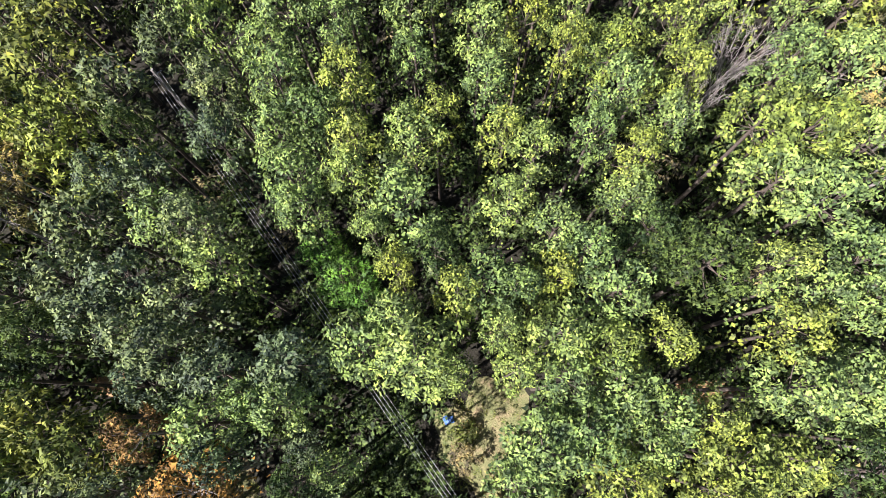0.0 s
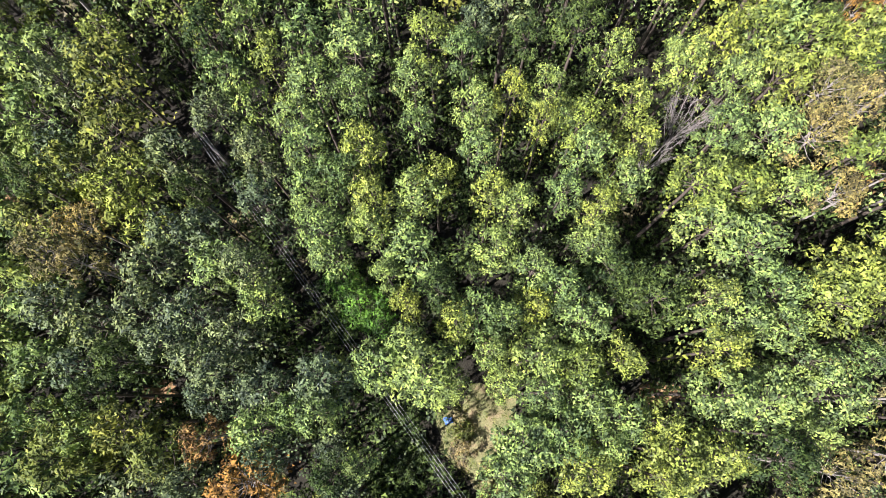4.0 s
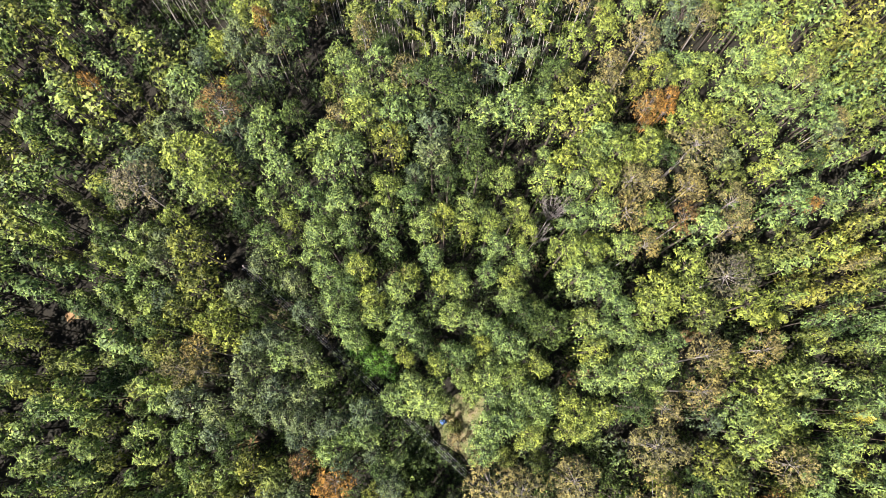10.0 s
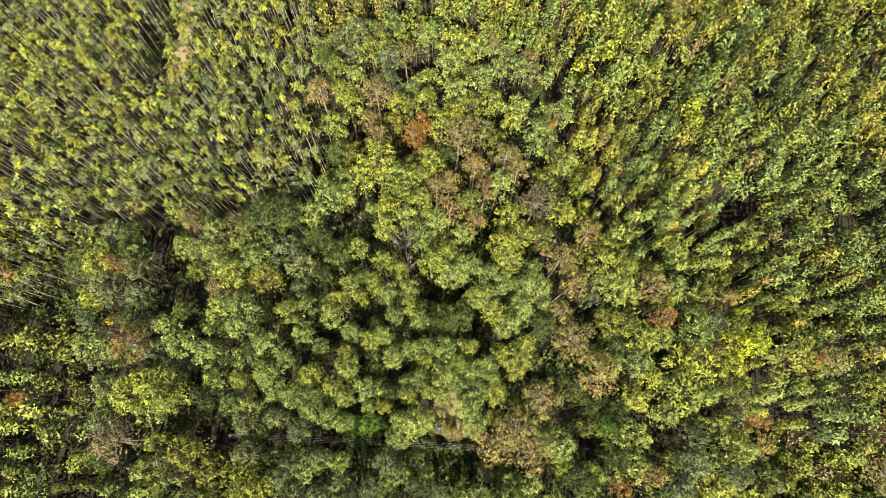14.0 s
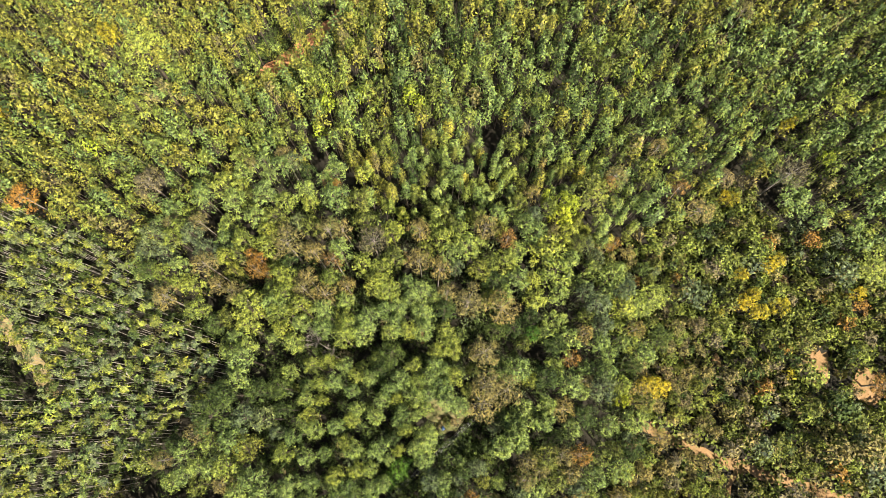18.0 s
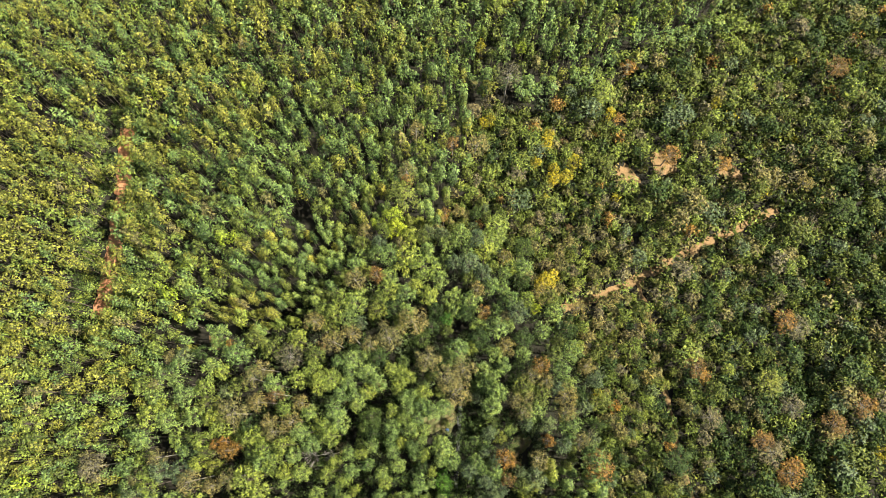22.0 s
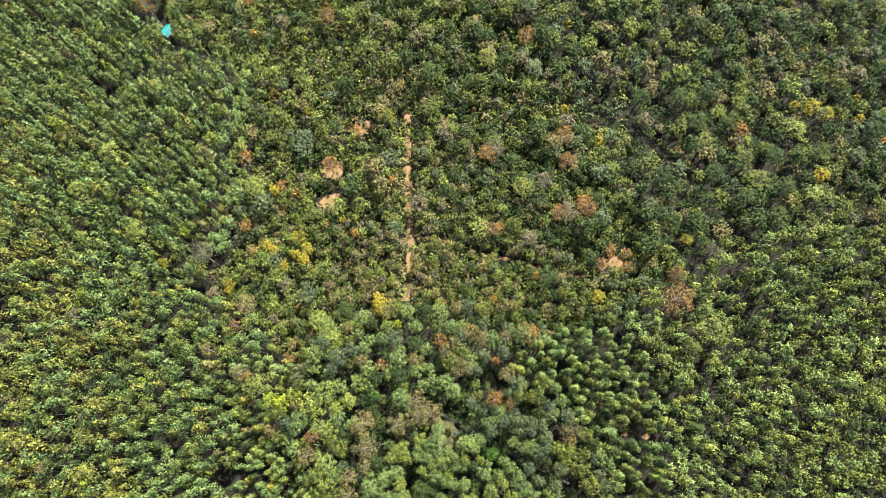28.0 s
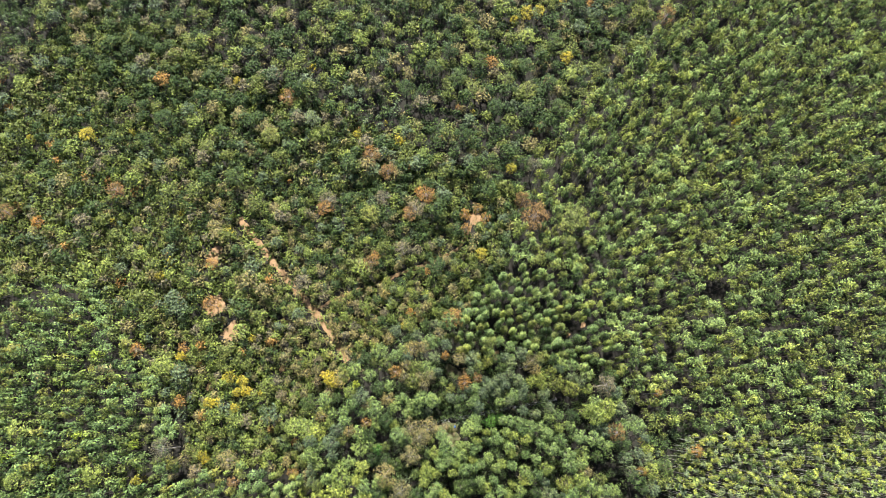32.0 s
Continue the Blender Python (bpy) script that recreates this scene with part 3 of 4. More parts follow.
TEAK_TREES_B = [
    (4.6, 13.2, 1.4), (2.7, 10.2, 1.5), (7.1, 13.9, 1.3), (11.5, 14.7, 1.4), (9.1, 10.6, 1.4), (5.2, 8.8, 1.4),
    (-7.8, 9.6, 1.3), (-3.9, 8.5, 1), (1.6, 6.3, 1.7), (3.3, 5.6, 1.3), (6.8, 7.7, 1.4), (-4.7, 3.1, 1.8),
    (-1.8, 2.6, 2.1), (-2.8, 4.3, 1.3), (-0.1, 1.6, 1.2), (2.3, 3.6, 1), (5.3, 3.6, 1.7), (8.1, 5.6, 1.8),
    (5.5, 1.3, 1.5), (8.2, 0.9, 1.7), (3.2, 1.9, 1.2), (10.1, -0.4, 1.7), (6.4, -1.3, 1.8), (4.2, -1.9, 1.9),
    (3.1, -3.8, 1.7), (9, -1.6, 1.4), (16.2, 1.2, 1.8), (19.1, 0.9, 2.1), (21.7, 2.9, 1.7), (23.1, 0.9, 2),
]
TEAK_TREES_C = [
    (17.7, 5.6, 1.7), (20.3, 5.2, 1.5), (19.9, 7.3, 1.7), (16.4, 7, 1.4), (25.1, 3.2, 1.4), (21.4, -1.6, 1.4),
    (-15.3, 9.6, 1.7), (-11.9, 6.7, 1.4), (-12, -1, 1.7), (-8.1, -0, 1.4), (-9.8, 0.3, 1.2), (-5.7, -2.9, 1),
    (-14.5, 34.5, 2.1), (-12.8, 30.5, 2), (1.2, 34.2, 2), (-5.1, 30.9, 2), (-7.6, 29.3, 2), (14.5, 32.3, 2.1),
    (23.2, 26.1, 2.1), (31.6, 14.6, 2.1), (29.7, -5, 1.9), (41.8, 15.4, 2.4), (30.7, -7.7, 2.3),
]
YEL_TREES_A = [
    (-12.5, 24.4, 1.3), (-1.3, 25.4, 1.7), (4.1, 21.1, 1.2), (12.1, 20.4, 1.4), (8.9, 19.4, 1.5), (12.5, 17.8, 1.3),
    (6.3, 19, 1), (18.8, 25.2, 1.7), (21.5, 25.6, 2.1), (24.8, 24.7, 2.1), (28.3, 25.5, 1.7), (22.1, 21.8, 2.1),
    (26.9, 16.5, 1.7), (19.6, 14.6, 1.7), (16.2, 14.6, 1.9), (-5.8, 17.1, 1.5), (-5.8, 14, 1.5), (-1.1, 15.5, 1.3),
    (2.7, 14.3, 1.4), (9.6, 13.2, 1.3), (-2.9, 7, 1), (0.2, 5.6, 1.2), (5.1, 6.7, 1.2), (7.6, 2.9, 1.5),
    (10.3, 2.9, 1.5), (7.9, -3.2, 1.7), (12.4, -0.4, 1.3), (13.5, -2.6, 1.9), (15.8, -2.6, 1.7), (12.1, -3.8, 1.4),
]
YEL_TREES_B = [
    (16.5, 3.9, 1.7), (24.9, 8.3, 2.3), (-21.4, 13.3, 1.7), (-23, 14.5, 1.5), (-21, 16, 1.2), (-23.4, 34.6, 2.4),
    (-20.7, 34.6, 1.7), (-20.4, 29.5, 2), (-2.5, 34.9, 2.1), (20.1, 31.7, 1.8), (23.2, 31, 2.9), (35, 31.4, 1.9),
    (34, 27.5, 2), (27.4, 23.9, 2.1), (29.2, 10.7, 2.1), (27.8, 7.4, 1.9), (34.4, 5, 1.9), (32.1, -3.8, 2),
    (18.1, 13.8, 2.1), (46.3, 35.2, 2.3), (23.6, 6.9, 2.3), (28.4, -22.6, 3), (23.5, 40.2, 1.9), (25.1, -23.3, 3.4),
    (-20.4, 32.2, 2.8),
]
GREY_TREES_A = [
    (-26.7, 22.2, 1.4), (-16.3, 19.8, 1.5), (1.6, 26.6, 1.2), (-13.3, 17.2, 1.4), (-12.4, 13.7, 1.4),
    (-18.9, 17.2, 1.8), (-16.2, 11.8, 1.5), (-18, 11.4, 1.4), (-19.2, 9.6, 1.7), (-13.1, 8.9, 1.4), (-22.6, 5.7, 1.7),
    (-23.3, 3, 1.7), (-19.8, 6.1, 1.7), (-17.1, 6, 1.7), (-13.9, 5, 1.7), (-17.6, 4.3, 1.5), (-16.1, 3, 1.5),
    (-14, 2.6, 1.5), (-11.9, 1.6, 1.7), (-8.2, 2, 1.8), (-11.3, -2.2, 1.2), (-15.8, -3.8, 1.2), (-15.2, 1, 1.4),
    (4.7, 31.9, 2.4), (4.1, 28.6, 2.1),
]
DARK_TREES_A = [
    (-17.5, 26.4, 1.7), (5.4, 25.7, 1.4), (8.9, 25.7, 1.9), (10.4, 9.1, 1.5), (13, 7, 2.2), (11.3, 7.7, 1.5),
    (-1.1, 7.7, 1.3), (19.3, -2.6, 1.8), (-17.1, 14.1, 1), (-20.6, 3.3, 1.5), (-22.3, 1.3, 1.4), (-7.3, -3.5, 1.2),
    (9, 35.3, 2.4), (8.7, 29.6, 2.1), (-10.4, 36.8, 1.4), (5.9, 36.7, 3.4),
]
OLIVE_TREES_A = [
    (-23.6, 23.6, 2.1), (-23.2, 18.6, 2.2), (-20.1, -0.6, 1.7), (-17.6, -2.2, 1.7), (-25.9, 16.5, 1.4),
    (29.3, 5.1, 2.1),
]
TAN_TREES_A = [
    (25.4, 21.3, 2.1), (27.5, 20.5, 1.7), (24.2, 17.7, 2.1), (25, 13.8, 1.7), (22.4, -3.5, 1.7), (-24.2, 12.2, 1.7),
    (-26.4, 10.4, 1.7), (-24.2, 9.6, 1.4), (34.5, 24.3, 3.3), (31.8, 19.1, 1.9), (35.3, 16.5, 2.1), (28.7, 0.6, 2.1),
    (33.7, 0.5, 2), (26.5, -2.4, 2.1), (20.8, -7.3, 3), (18.1, -12.5, 3), (11.5, -8.9, 2.6), (4.8, -12.2, 2.6),
    (-1.2, 45.5, 1.4), (6.2, -8.6, 2.8), (3.4, -7.3, 2.8),
]
ORG_TREES_A = [
    (-12.7, -3.5, 2), (30.1, 29.3, 1.7), (32.3, 30.1, 1.2), (31.5, 28.8, 1.2), (28.9, 27.5, 0.9), (44, 14.3, 0.8),
    (-12.4, 48.7, 1.3), (9.1, -23.5, 1.5), (-6.5, -22.5, 1.8), (-16.6, -12, 1.2),
]
BRN_TREES_A = [
    (-15, -1.3, 1.5), (30.3, 15.8, 1.9), (31.2, -15.7, 1.7), (-18.9, 39.3, 2.3),
]
BARE_TREES_A = [
    (16.7, 20.2, 1.5), (14.3, 17.6, 1.2),
]
VIVID_TREES_A = [
    (14, -17.3, 1.2),
]
LIME_TREES_A = [
    (34.8, -25.8, 2), (1.3, -30.9, 1),
]
DRY_TREES_A = [
    (-28.8, 31.3, 2.9), (33.1, 8.7, 2.6),
]
PLANTED = [("teak", TEAK_TREES_A), ("teak", TEAK_TREES_B), ("teak", TEAK_TREES_C), ("yel", YEL_TREES_A), ("yel", YEL_TREES_B), ("grey", GREY_TREES_A), ("dark", DARK_TREES_A), ("olive", OLIVE_TREES_A), ("tan", TAN_TREES_A), ("org", ORG_TREES_A), ("brn", BRN_TREES_A), ("bare", BARE_TREES_A), ("vivid", VIVID_TREES_A), ("lime", LIME_TREES_A), ("dry", DRY_TREES_A)]

STANDING = []        # x, y, radius of all that stands


def free(x, y, r, share=0.78):
    return all((x - a) ** 2 + (y - b) ** 2 > (share * (r + c)) ** 2 for a, b, c in STANDING)


SORTS = {
    "teak": ("broadleaf_tree", "broad", "teak", 20.3, "tall green broadleaf tree with large-leaved clumped crown", "trees of the middle wood"),
    "vivid": ("broadleaf_tree", "broad", "vivid", 18.0, "vivid green broadleaf tree with fresh leaves", "trees of the middle wood"),
    "yel": ("yellowing_tree", "broad", "yel", 20.5, "tall broadleaf tree with yellowing green leaves", "trees of the middle wood"),
    "grey": ("grey_leaved_tree", "broad", "grey", 19.0, "tall broadleaf tree with dull grey-green leaves", "trees of the middle wood"),
    "dark": ("dense_tree", "dense", "dark", 19.0, "fine-leaved dark green tree with dense rounded crown", "dark fine-leaved trees"),
    "tan": ("drying_tree", "sparse", "tan", 19.5, "thinning tree with tan drying leaves and pale limbs", "drying trees"),
    "org": ("drying_tree", "sparse", "org", 19.5, "tree turned orange, half of its leaves shed", "drying trees"),
    "gold": ("golden_tree", "broad", "gold", 16.0, "broadleaf tree in golden yellow leaf", "golden trees"),
    "dry": ("drying_tree", "sparse", "dry", 15.0, "withered grey-brown tree with sparse leaves", "drying trees"),
    "olive": ("broadleaf_tree", "broad", "olive", 19.0, "tall broadleaf tree with dull olive-green leaves", "trees of the middle wood"),
    "brn": ("drying_tree", "sparse", "brn", 15.0, "tree in withered brown leaf with thin crown", "drying trees"),
    "lime": ("broadleaf_tree", "broad", "lime", 20.0, "bright lime-green broadleaf tree", "trees of the middle wood"),
}


def tree_of(sort, x, y, r, height=None, seed=0):
    name, kind, tint, h, label, group = SORTS[sort]
    h = height or 16.6 + 1.6 * ((x * 7.3 + y * 3.1) % 1.0)
    if kind == "broad" and math.hypot(x - 4, (y - 9) * 1.2) < 23:
        kind = "fine"
    plant(name, kind, tint, x, y, r * (0.88 if sort == "gold" else 1.06), h, label, name.replace("_", " ") if name != "broadleaf_tree" else "tree", group, (seed + int(abs(x * 3 + y))) % 6)
    STANDING.append((x, y, r))


for sort, rows in PLANTED:
    for x, y, r in rows:
        if sort != "bare":
            tree_of(sort, x, y, r)


def bare(x, y, r, h, seed):
    key = ("bare", seed % 4)
    tree = new("bare_tree")
    if key in PROTO:
        trunk = new("trunk", PROTO[key])
        trunk.parent = tree
    else:
        (tv, tf), _ = bare_tree(np.random.default_rng(500 + seed % 4))
        trunk = link_mesh("trunk", tv, tf, [TWIG], parent=tree)
        PROTO[key] = trunk.data
    tree.matrix_basis = Matrix.LocRotScale((x, y, 0), Euler((0, 0, seed * 1.3)), Vector((r / 2.6, r / 2.6, h / 15)))
    tagged(tree, "leafless tree with pale grey twigs", "bare tree", "leafless trees")
    STANDING.append((x, y, r))


for sort, rows in PLANTED:
    for q, (x, y, r) in enumerate(rows if sort == "bare" else ()):
        bare(x, y, r * 1.2, 15.5, q)

# ---------------------------------------------------------------- the rest of the middle wood
rng = random.Random(11)
pick = rng.choices
spots = [(-12.2, -6.6), (-12.6, -10.2), (-15.2, -12.6), (-1.0, -9.6), (2.6, -10.6), (-15.5, -6.0), (5.8, -8.0)]       # those round the clearing
spots += [(x + rng.uniform(-1.2, 1.2), y + rng.uniform(-1.2, 1.2)) for x in np.arange(-40, 62, 2.2) for y in np.arange(-40, 64, 2.2)]
spots[7:] = rng.sample(spots[7:], len(spots) - 7)
near = 0
for x, y in spots:
    mapped = math.hypot((x - 3) / 30, (y - 10) / 22) < 1
    r = rng.uniform(1.1, 1.7) if mapped else rng.uniform(1.4, 2.3)
    if region(x, y) != "core" or open_ground(x, y, r=r):
        continue
    if not free(x, y, r, 0.72 if mapped else 0.62) or near >= 290:
        continue
    tall = rng.uniform(6.0, 10.0) if mapped else rng.uniform(12.5, 17)
    if any(((x + 0.69 * k * tall - 2.2) / (1.5 + r)) ** 2 + ((y + 0.475 * k * tall + 2.2) / (3.4 + r)) ** 2 < 1 for k in (0.1, 0.3, 0.5, 0.7, 0.9)):
        continue                                    # the sun reaches the clearing
    near += 1
    far_south = y < -8
    sort = pick(["teak", "yel", "grey", "dark", "tan", "olive"], [2, 0.2, 2, 1.5, 0.1, 1] if mapped else [4.5, 2.2 if x > 10 else 0.8, 1.0 if x > -10 else 4.0, 0.8, 2.0 if x > 15 or far_south else 0.4, 1.2])[0]
    tree_of(sort, x, y, r, tall, rng.randrange(6))
for x, y, r in ((-4.2, -9.8, 1.9), (-7.0, -5.7, 1.5), (-2.8, -12.4, 2.0)):
    tree_of("grey" if x < -6 else "teak", x, y, r)


# ---------------------------------------------------------------- plantations, saplings and scrub: nearest ones singly, the rest as woods
class Wood:
    """Many far trees joined into one mesh; each tree takes one of the wood's leaf colours."""

    def __init__(self, name, label, tints, bark):
        self.name, self.label, self.tints, self.bark = name, label, tints, bark
        self.v, self.f, self.i, self.base = [], [], [], 0

    def add(self, shape, x, y, s, sz, ang, tint):
        (tv, tf), (cv, cf) = shape
        c, q = math.cos(ang), math.sin(ang)
        rot = np.array([[c, q, 0], [-q, c, 0], [0, 0, 1.0]])
        stems = np.concatenate([tf[:, [0, 1, 2]], tf[:, [0, 2, 3]]])
        for v, f, idx in ((tv, stems, 0), (cv, cf, 1 + self.tints.index(tint))):
            self.v.append((v * np.array([s, s, sz])) @ rot + np.array([x, y, 0]))
            self.f.append(f + self.base)
            self.i.append(np.full(len(f), idx))
            self.base += len(v)

    def done(self):
        if self.v:
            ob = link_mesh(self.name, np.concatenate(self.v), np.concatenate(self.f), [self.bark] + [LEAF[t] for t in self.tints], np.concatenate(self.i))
            tagged(ob, self.label, "woodland", kind="stuff")


FAR_COLUMN = [column_tree(np.random.default_rng(900 + i), 15.0, 1.1, 44, 3, 0.50, 0.08, 0.7, 12) for i in range(8)]
TINY_COLUMN = [column_tree(np.random.default_rng(920 + i), 15.0, 1.1, 28, 3, 0.62, 0.08, 0.75, 8) for i in range(8)]
ROUND_COLUMN = [broad_tree(np.random.default_rng(940 + i), 15.0, 1.2, 8, 5, 3, 0.54, 0.08, False, 4.2, 0.78, 0.46, False, 2, 10, 0.15) for i in range(8)]
TINY_SMALL = [broad_tree(np.random.default_rng(960 + i), 6.0, 1.5, 6, 5, 2, 0.58, 0.07, False, 1.8, 0.8, 0.45, False, 2, 3, 0.14) for i in range(8)]
FAR_THIN = [thin_tree(np.random.default_rng(930 + i), 12.0, 16, 4, 0.44) for i in range(6)]
FAR_SMALL = [broad_tree(np.random.default_rng(950 + i), 6.0, 1.5, 7, 6, 3, 0.48, 0.07, False, 1.8, 0.75, 0.43, False, 3, 4, 0.15) for i in range(8)]
FAR_BROAD = [broad_tree(np.random.default_rng(970 + i), 12.0, 2.6, 12, 8, 3, 0.62, 0.15, False, 1.5, 0.8, 0.38, False, 4, 10, 0.15) for i in range(6)]
for k, shapes in ((15, FAR_COLUMN), (15, FAR_THIN), (24, FAR_SMALL), (24, FAR_BROAD), (15, TINY_COLUMN), (24, ROUND_COLUMN), (24, TINY_SMALL)):     # far stems need no limbs
    for i, ((tv, tf), crown_) in enumerate(shapes):
        shapes[i] = (tv[:k], tf[tf.max(axis=1) < k]), crown_

east = Wood("plantation_east", "rows of slender plantation trees with yellow-green crowns", ["teak", "yel", "tan", "olive", "lime", "dark", "ochre"], BARK)
west = Wood("plantation_west", "rows of slender green plantation trees", ["teak", "yel", "dark", "olive"], BARK)
saplings = Wood("sapling_wood", "crowded thin saplings with long pale stems", ["grey", "yel", "olive", "teak", "dark"], PALE)
scrub = Wood("scrub_wood", "mixed dry scrub of small green, grey and brown trees", ["olive", "grey", "dark", "yel", "dry", "tan", "org", "gold"], BARK)

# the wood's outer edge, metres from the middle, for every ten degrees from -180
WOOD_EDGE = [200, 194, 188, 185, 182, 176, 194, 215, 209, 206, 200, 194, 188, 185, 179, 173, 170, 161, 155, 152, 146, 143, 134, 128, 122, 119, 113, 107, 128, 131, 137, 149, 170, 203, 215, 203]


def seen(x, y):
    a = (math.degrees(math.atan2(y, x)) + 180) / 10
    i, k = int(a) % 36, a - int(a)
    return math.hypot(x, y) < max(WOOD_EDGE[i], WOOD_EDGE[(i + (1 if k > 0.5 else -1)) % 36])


single = {"column": 0, "thin": 0, "small": 0}


def fill(step, jitter, turn, x0, x1, y0, y1, seed):
    rg = random.Random(seed)
    c, s = math.cos(radians(turn)), math.sin(radians(turn))
    n = int(330 / step)
    out = []
    for i in range(-n, n):
        for j in range(-n, n):
            u, v = i * step + rg.uniform(-jitter, jitter), j * step + rg.uniform(-jitter, jitter)
            x, y = u * c - v * s, u * s + v * c
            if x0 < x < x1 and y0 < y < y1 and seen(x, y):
                out.append((x, y))
    out.sort(key=lambda p: math.hypot(p[0], p[1]))
    return out, rg


def near_standing(grid, x, y, r):
    return any((x - a) ** 2 + (y - b) ** 2 < (0.6 * (r + c)) ** 2 for a, b, c in grid.get((int(x // 8), int(y // 8)), ()))


# ---- single trees of note beyond the middle wood
TEAK_NOTED_A = [
    (-29.4, 25.8, 1.8), (-29.9, 21.5, 1.6), (-23.2, -1.3, 1.5), (-27, 3.1, 1.5), (-26.9, 0.4, 1.3),
    (-29.1, 18.5, 1.6),
]
YEL_NOTED_A = [
    (77.5, 51.3, 4), (19.6, -41.7, 2.7), (20.5, -84.5, 2.7), (43.2, -43.6, 1.8), (-38.3, -48.7, 1.3),
    (-71.2, -46.2, 1.9), (64.2, 51.8, 2.4), (-99.6, -63.5, 1.6), (-114.2, -48, 1.9), (-124, -33.2, 2.7),
    (-117.4, -14.8, 2.6), (18.6, -38.5, 2.7), (52.1, -107.7, 2.8), (63.7, -101.2, 2.3), (53.1, -83.5, 2.8),
]
GREY_NOTED_A = [
    (-26.6, 7.3, 1.8), (-66.3, -83.1, 2.6),
]
DARK_NOTED_A = [
    (-29.4, 15.7, 1.5), (-16, 55.5, 2.7), (11.6, -40.9, 2.2), (-45.2, -124.7, 2.7), (-106.6, -53.8, 2.7),
    (-124.6, -24.7, 2.7), (-142.4, -23, 2.7), (-110.3, -20.1, 2.7), (-98.1, -55.7, 2.7), (-107.3, -43, 2.7),
    (-94.8, -31.5, 2.7), (-81.9, -37.2, 2.7), (-98.3, -22.4, 2.7), (-39.8, -26.3, 2.7), (-112.3, -29.3, 2.7),
    (-98.4, -46.9, 2.7), (-88, -60.7, 2.7), (-103.8, -13.9, 2.7), (-148.8, -18.7, 2.7), (-37.8, -93.8, 2.7),
]
OLIVE_NOTED_A = [
    (-28.2, 12.9, 1.8), (-25.1, -2.3, 1.8), (39.1, -32.3, 3.9), (-45.8, -51.3, 2.7), (-42.9, -107.9, 2.3),
    (-99.1, -41.1, 2.7), (-106.3, -33.5, 2.7), (-106.6, -24.9, 2.7), (-70.1, 5, 4.4), (-62.4, 6.1, 2.3),
    (-149.1, -3.7, 2.7), (-55.3, -91.9, 2.6),
]
TAN_NOTED_A = [
    (42, -36.5, 2.3), (35.9, -54.2, 2.7), (46.9, -45.6, 1.8), (91.8, -36.4, 1.4), (-28.3, -95.5, 1.9),
    (-75, -52.2, 1.6), (1.6, -37.2, 2.6), (-5.6, -38.7, 1.8), (74.2, -68.6, 2.3),
]
ORG_NOTED_A = [
    (-23.6, 61.1, 1.7), (-33.5, 45.9, 1.1), (30.6, -37.1, 1.1), (47.5, 71.6, 2.7), (20.5, -93.6, 1.9),
    (30.1, -35.8, 1), (-11.2, -87.5, 1.9), (-59.3, -41.8, 1.5), (-65.2, -62.3, 1.5), (0.8, -141.7, 1.9),
    (-79, -43.2, 1), (-90.7, -43.1, 1), (-155.8, -17.2, 2.3), (-62.3, -23.1, 1.5), (-58.8, -25.5, 1.8),
    (-60.6, -19.4, 1.8), (-55.3, -23.5, 1.5),
]
BRN_NOTED_A = [
    (38, -48.7, 1.5), (40.3, -35.5, 1.4), (-0.4, -81.3, 2.5), (-41.9, -65.2, 2.5), (-51.6, -41.2, 2.3),
    (-32.4, -44.6, 2.3), (-27.2, -14.7, 3), (-9, -177.4, 2.7), (-69.7, -93.8, 2.7), (2.5, -151.9, 2.7),
    (7.8, -164.6, 2.6), (-18.2, -125.7, 2.7), (-63.2, -60, 2.7), (-60.8, -53.2, 2.7), (-147.1, 4.1, 3.1),
    (-66.2, -5, 4.4), (-68.7, -11.3, 2.4), (-59.2, -39.2, 2.7), (28.4, -149, 3.4),
]
GOLD_NOTED_A = [
    (80.6, 57.4, 2.5), (66.7, 78.5, 1.6), (37.5, -61.8, 1.5), (24.3, -67.8, 1.5), (23.4, -65.3, 1.9),
    (22.3, -60.1, 1.5), (18.3, -61.4, 1.5), (15.7, -65.7, 2.1), (3.1, -40.2, 2.4), (49.3, -72, 1.4),
    (38.3, -60.1, 1.3), (3.7, -38.3, 2.3), (-21.1, -160.1, 1.3), (-29.8, -144.3, 2.6), (-37.2, -132.7, 1),
    (-67.4, -111.6, 1.5), (-67.9, -67.9, 1.6), (-132.4, -37.6, 2.7), (-134.6, -33.7, 2.3), (-128.5, -40.2, 1.6),
    (-145.8, -34.4, 1.3), (-142.7, -28.6, 1.6), (-122.8, -18.9, 2.4), (-79.3, -19.1, 1.9), (-49.7, -15.4, 2.1),
    (-1, -99.8, 1.6), (16.6, -81.2, 1.6), (14.7, -61.5, 1.9), (16.7, -59.4, 1.9), (-121.7, 38.3, 1.2),
]
LIME_NOTED_A = [
    (37.2, -27.1, 2.5), (41.6, -77.7, 1.2),
]
DRY_NOTED_A = [
    (39.5, -70.1, 3), (48.3, 49, 2.7), (-52.4, -50.7, 2.5), (-80.6, -12.5, 2.3), (-54.4, -40.4, 2.7),
    (-44.3, -65.4, 2.7), (-40.4, -37.7, 2.3), (41.7, -60.9, 1.9),
]
NOTED = [("teak", TEAK_NOTED_A), ("yel", YEL_NOTED_A), ("grey", GREY_NOTED_A), ("dark", DARK_NOTED_A), ("olive", OLIVE_NOTED_A), ("tan", TAN_NOTED_A), ("org", ORG_NOTED_A), ("brn", BRN_NOTED_A), ("gold", GOLD_NOTED_A), ("lime", LIME_NOTED_A), ("dry", DRY_NOTED_A)]

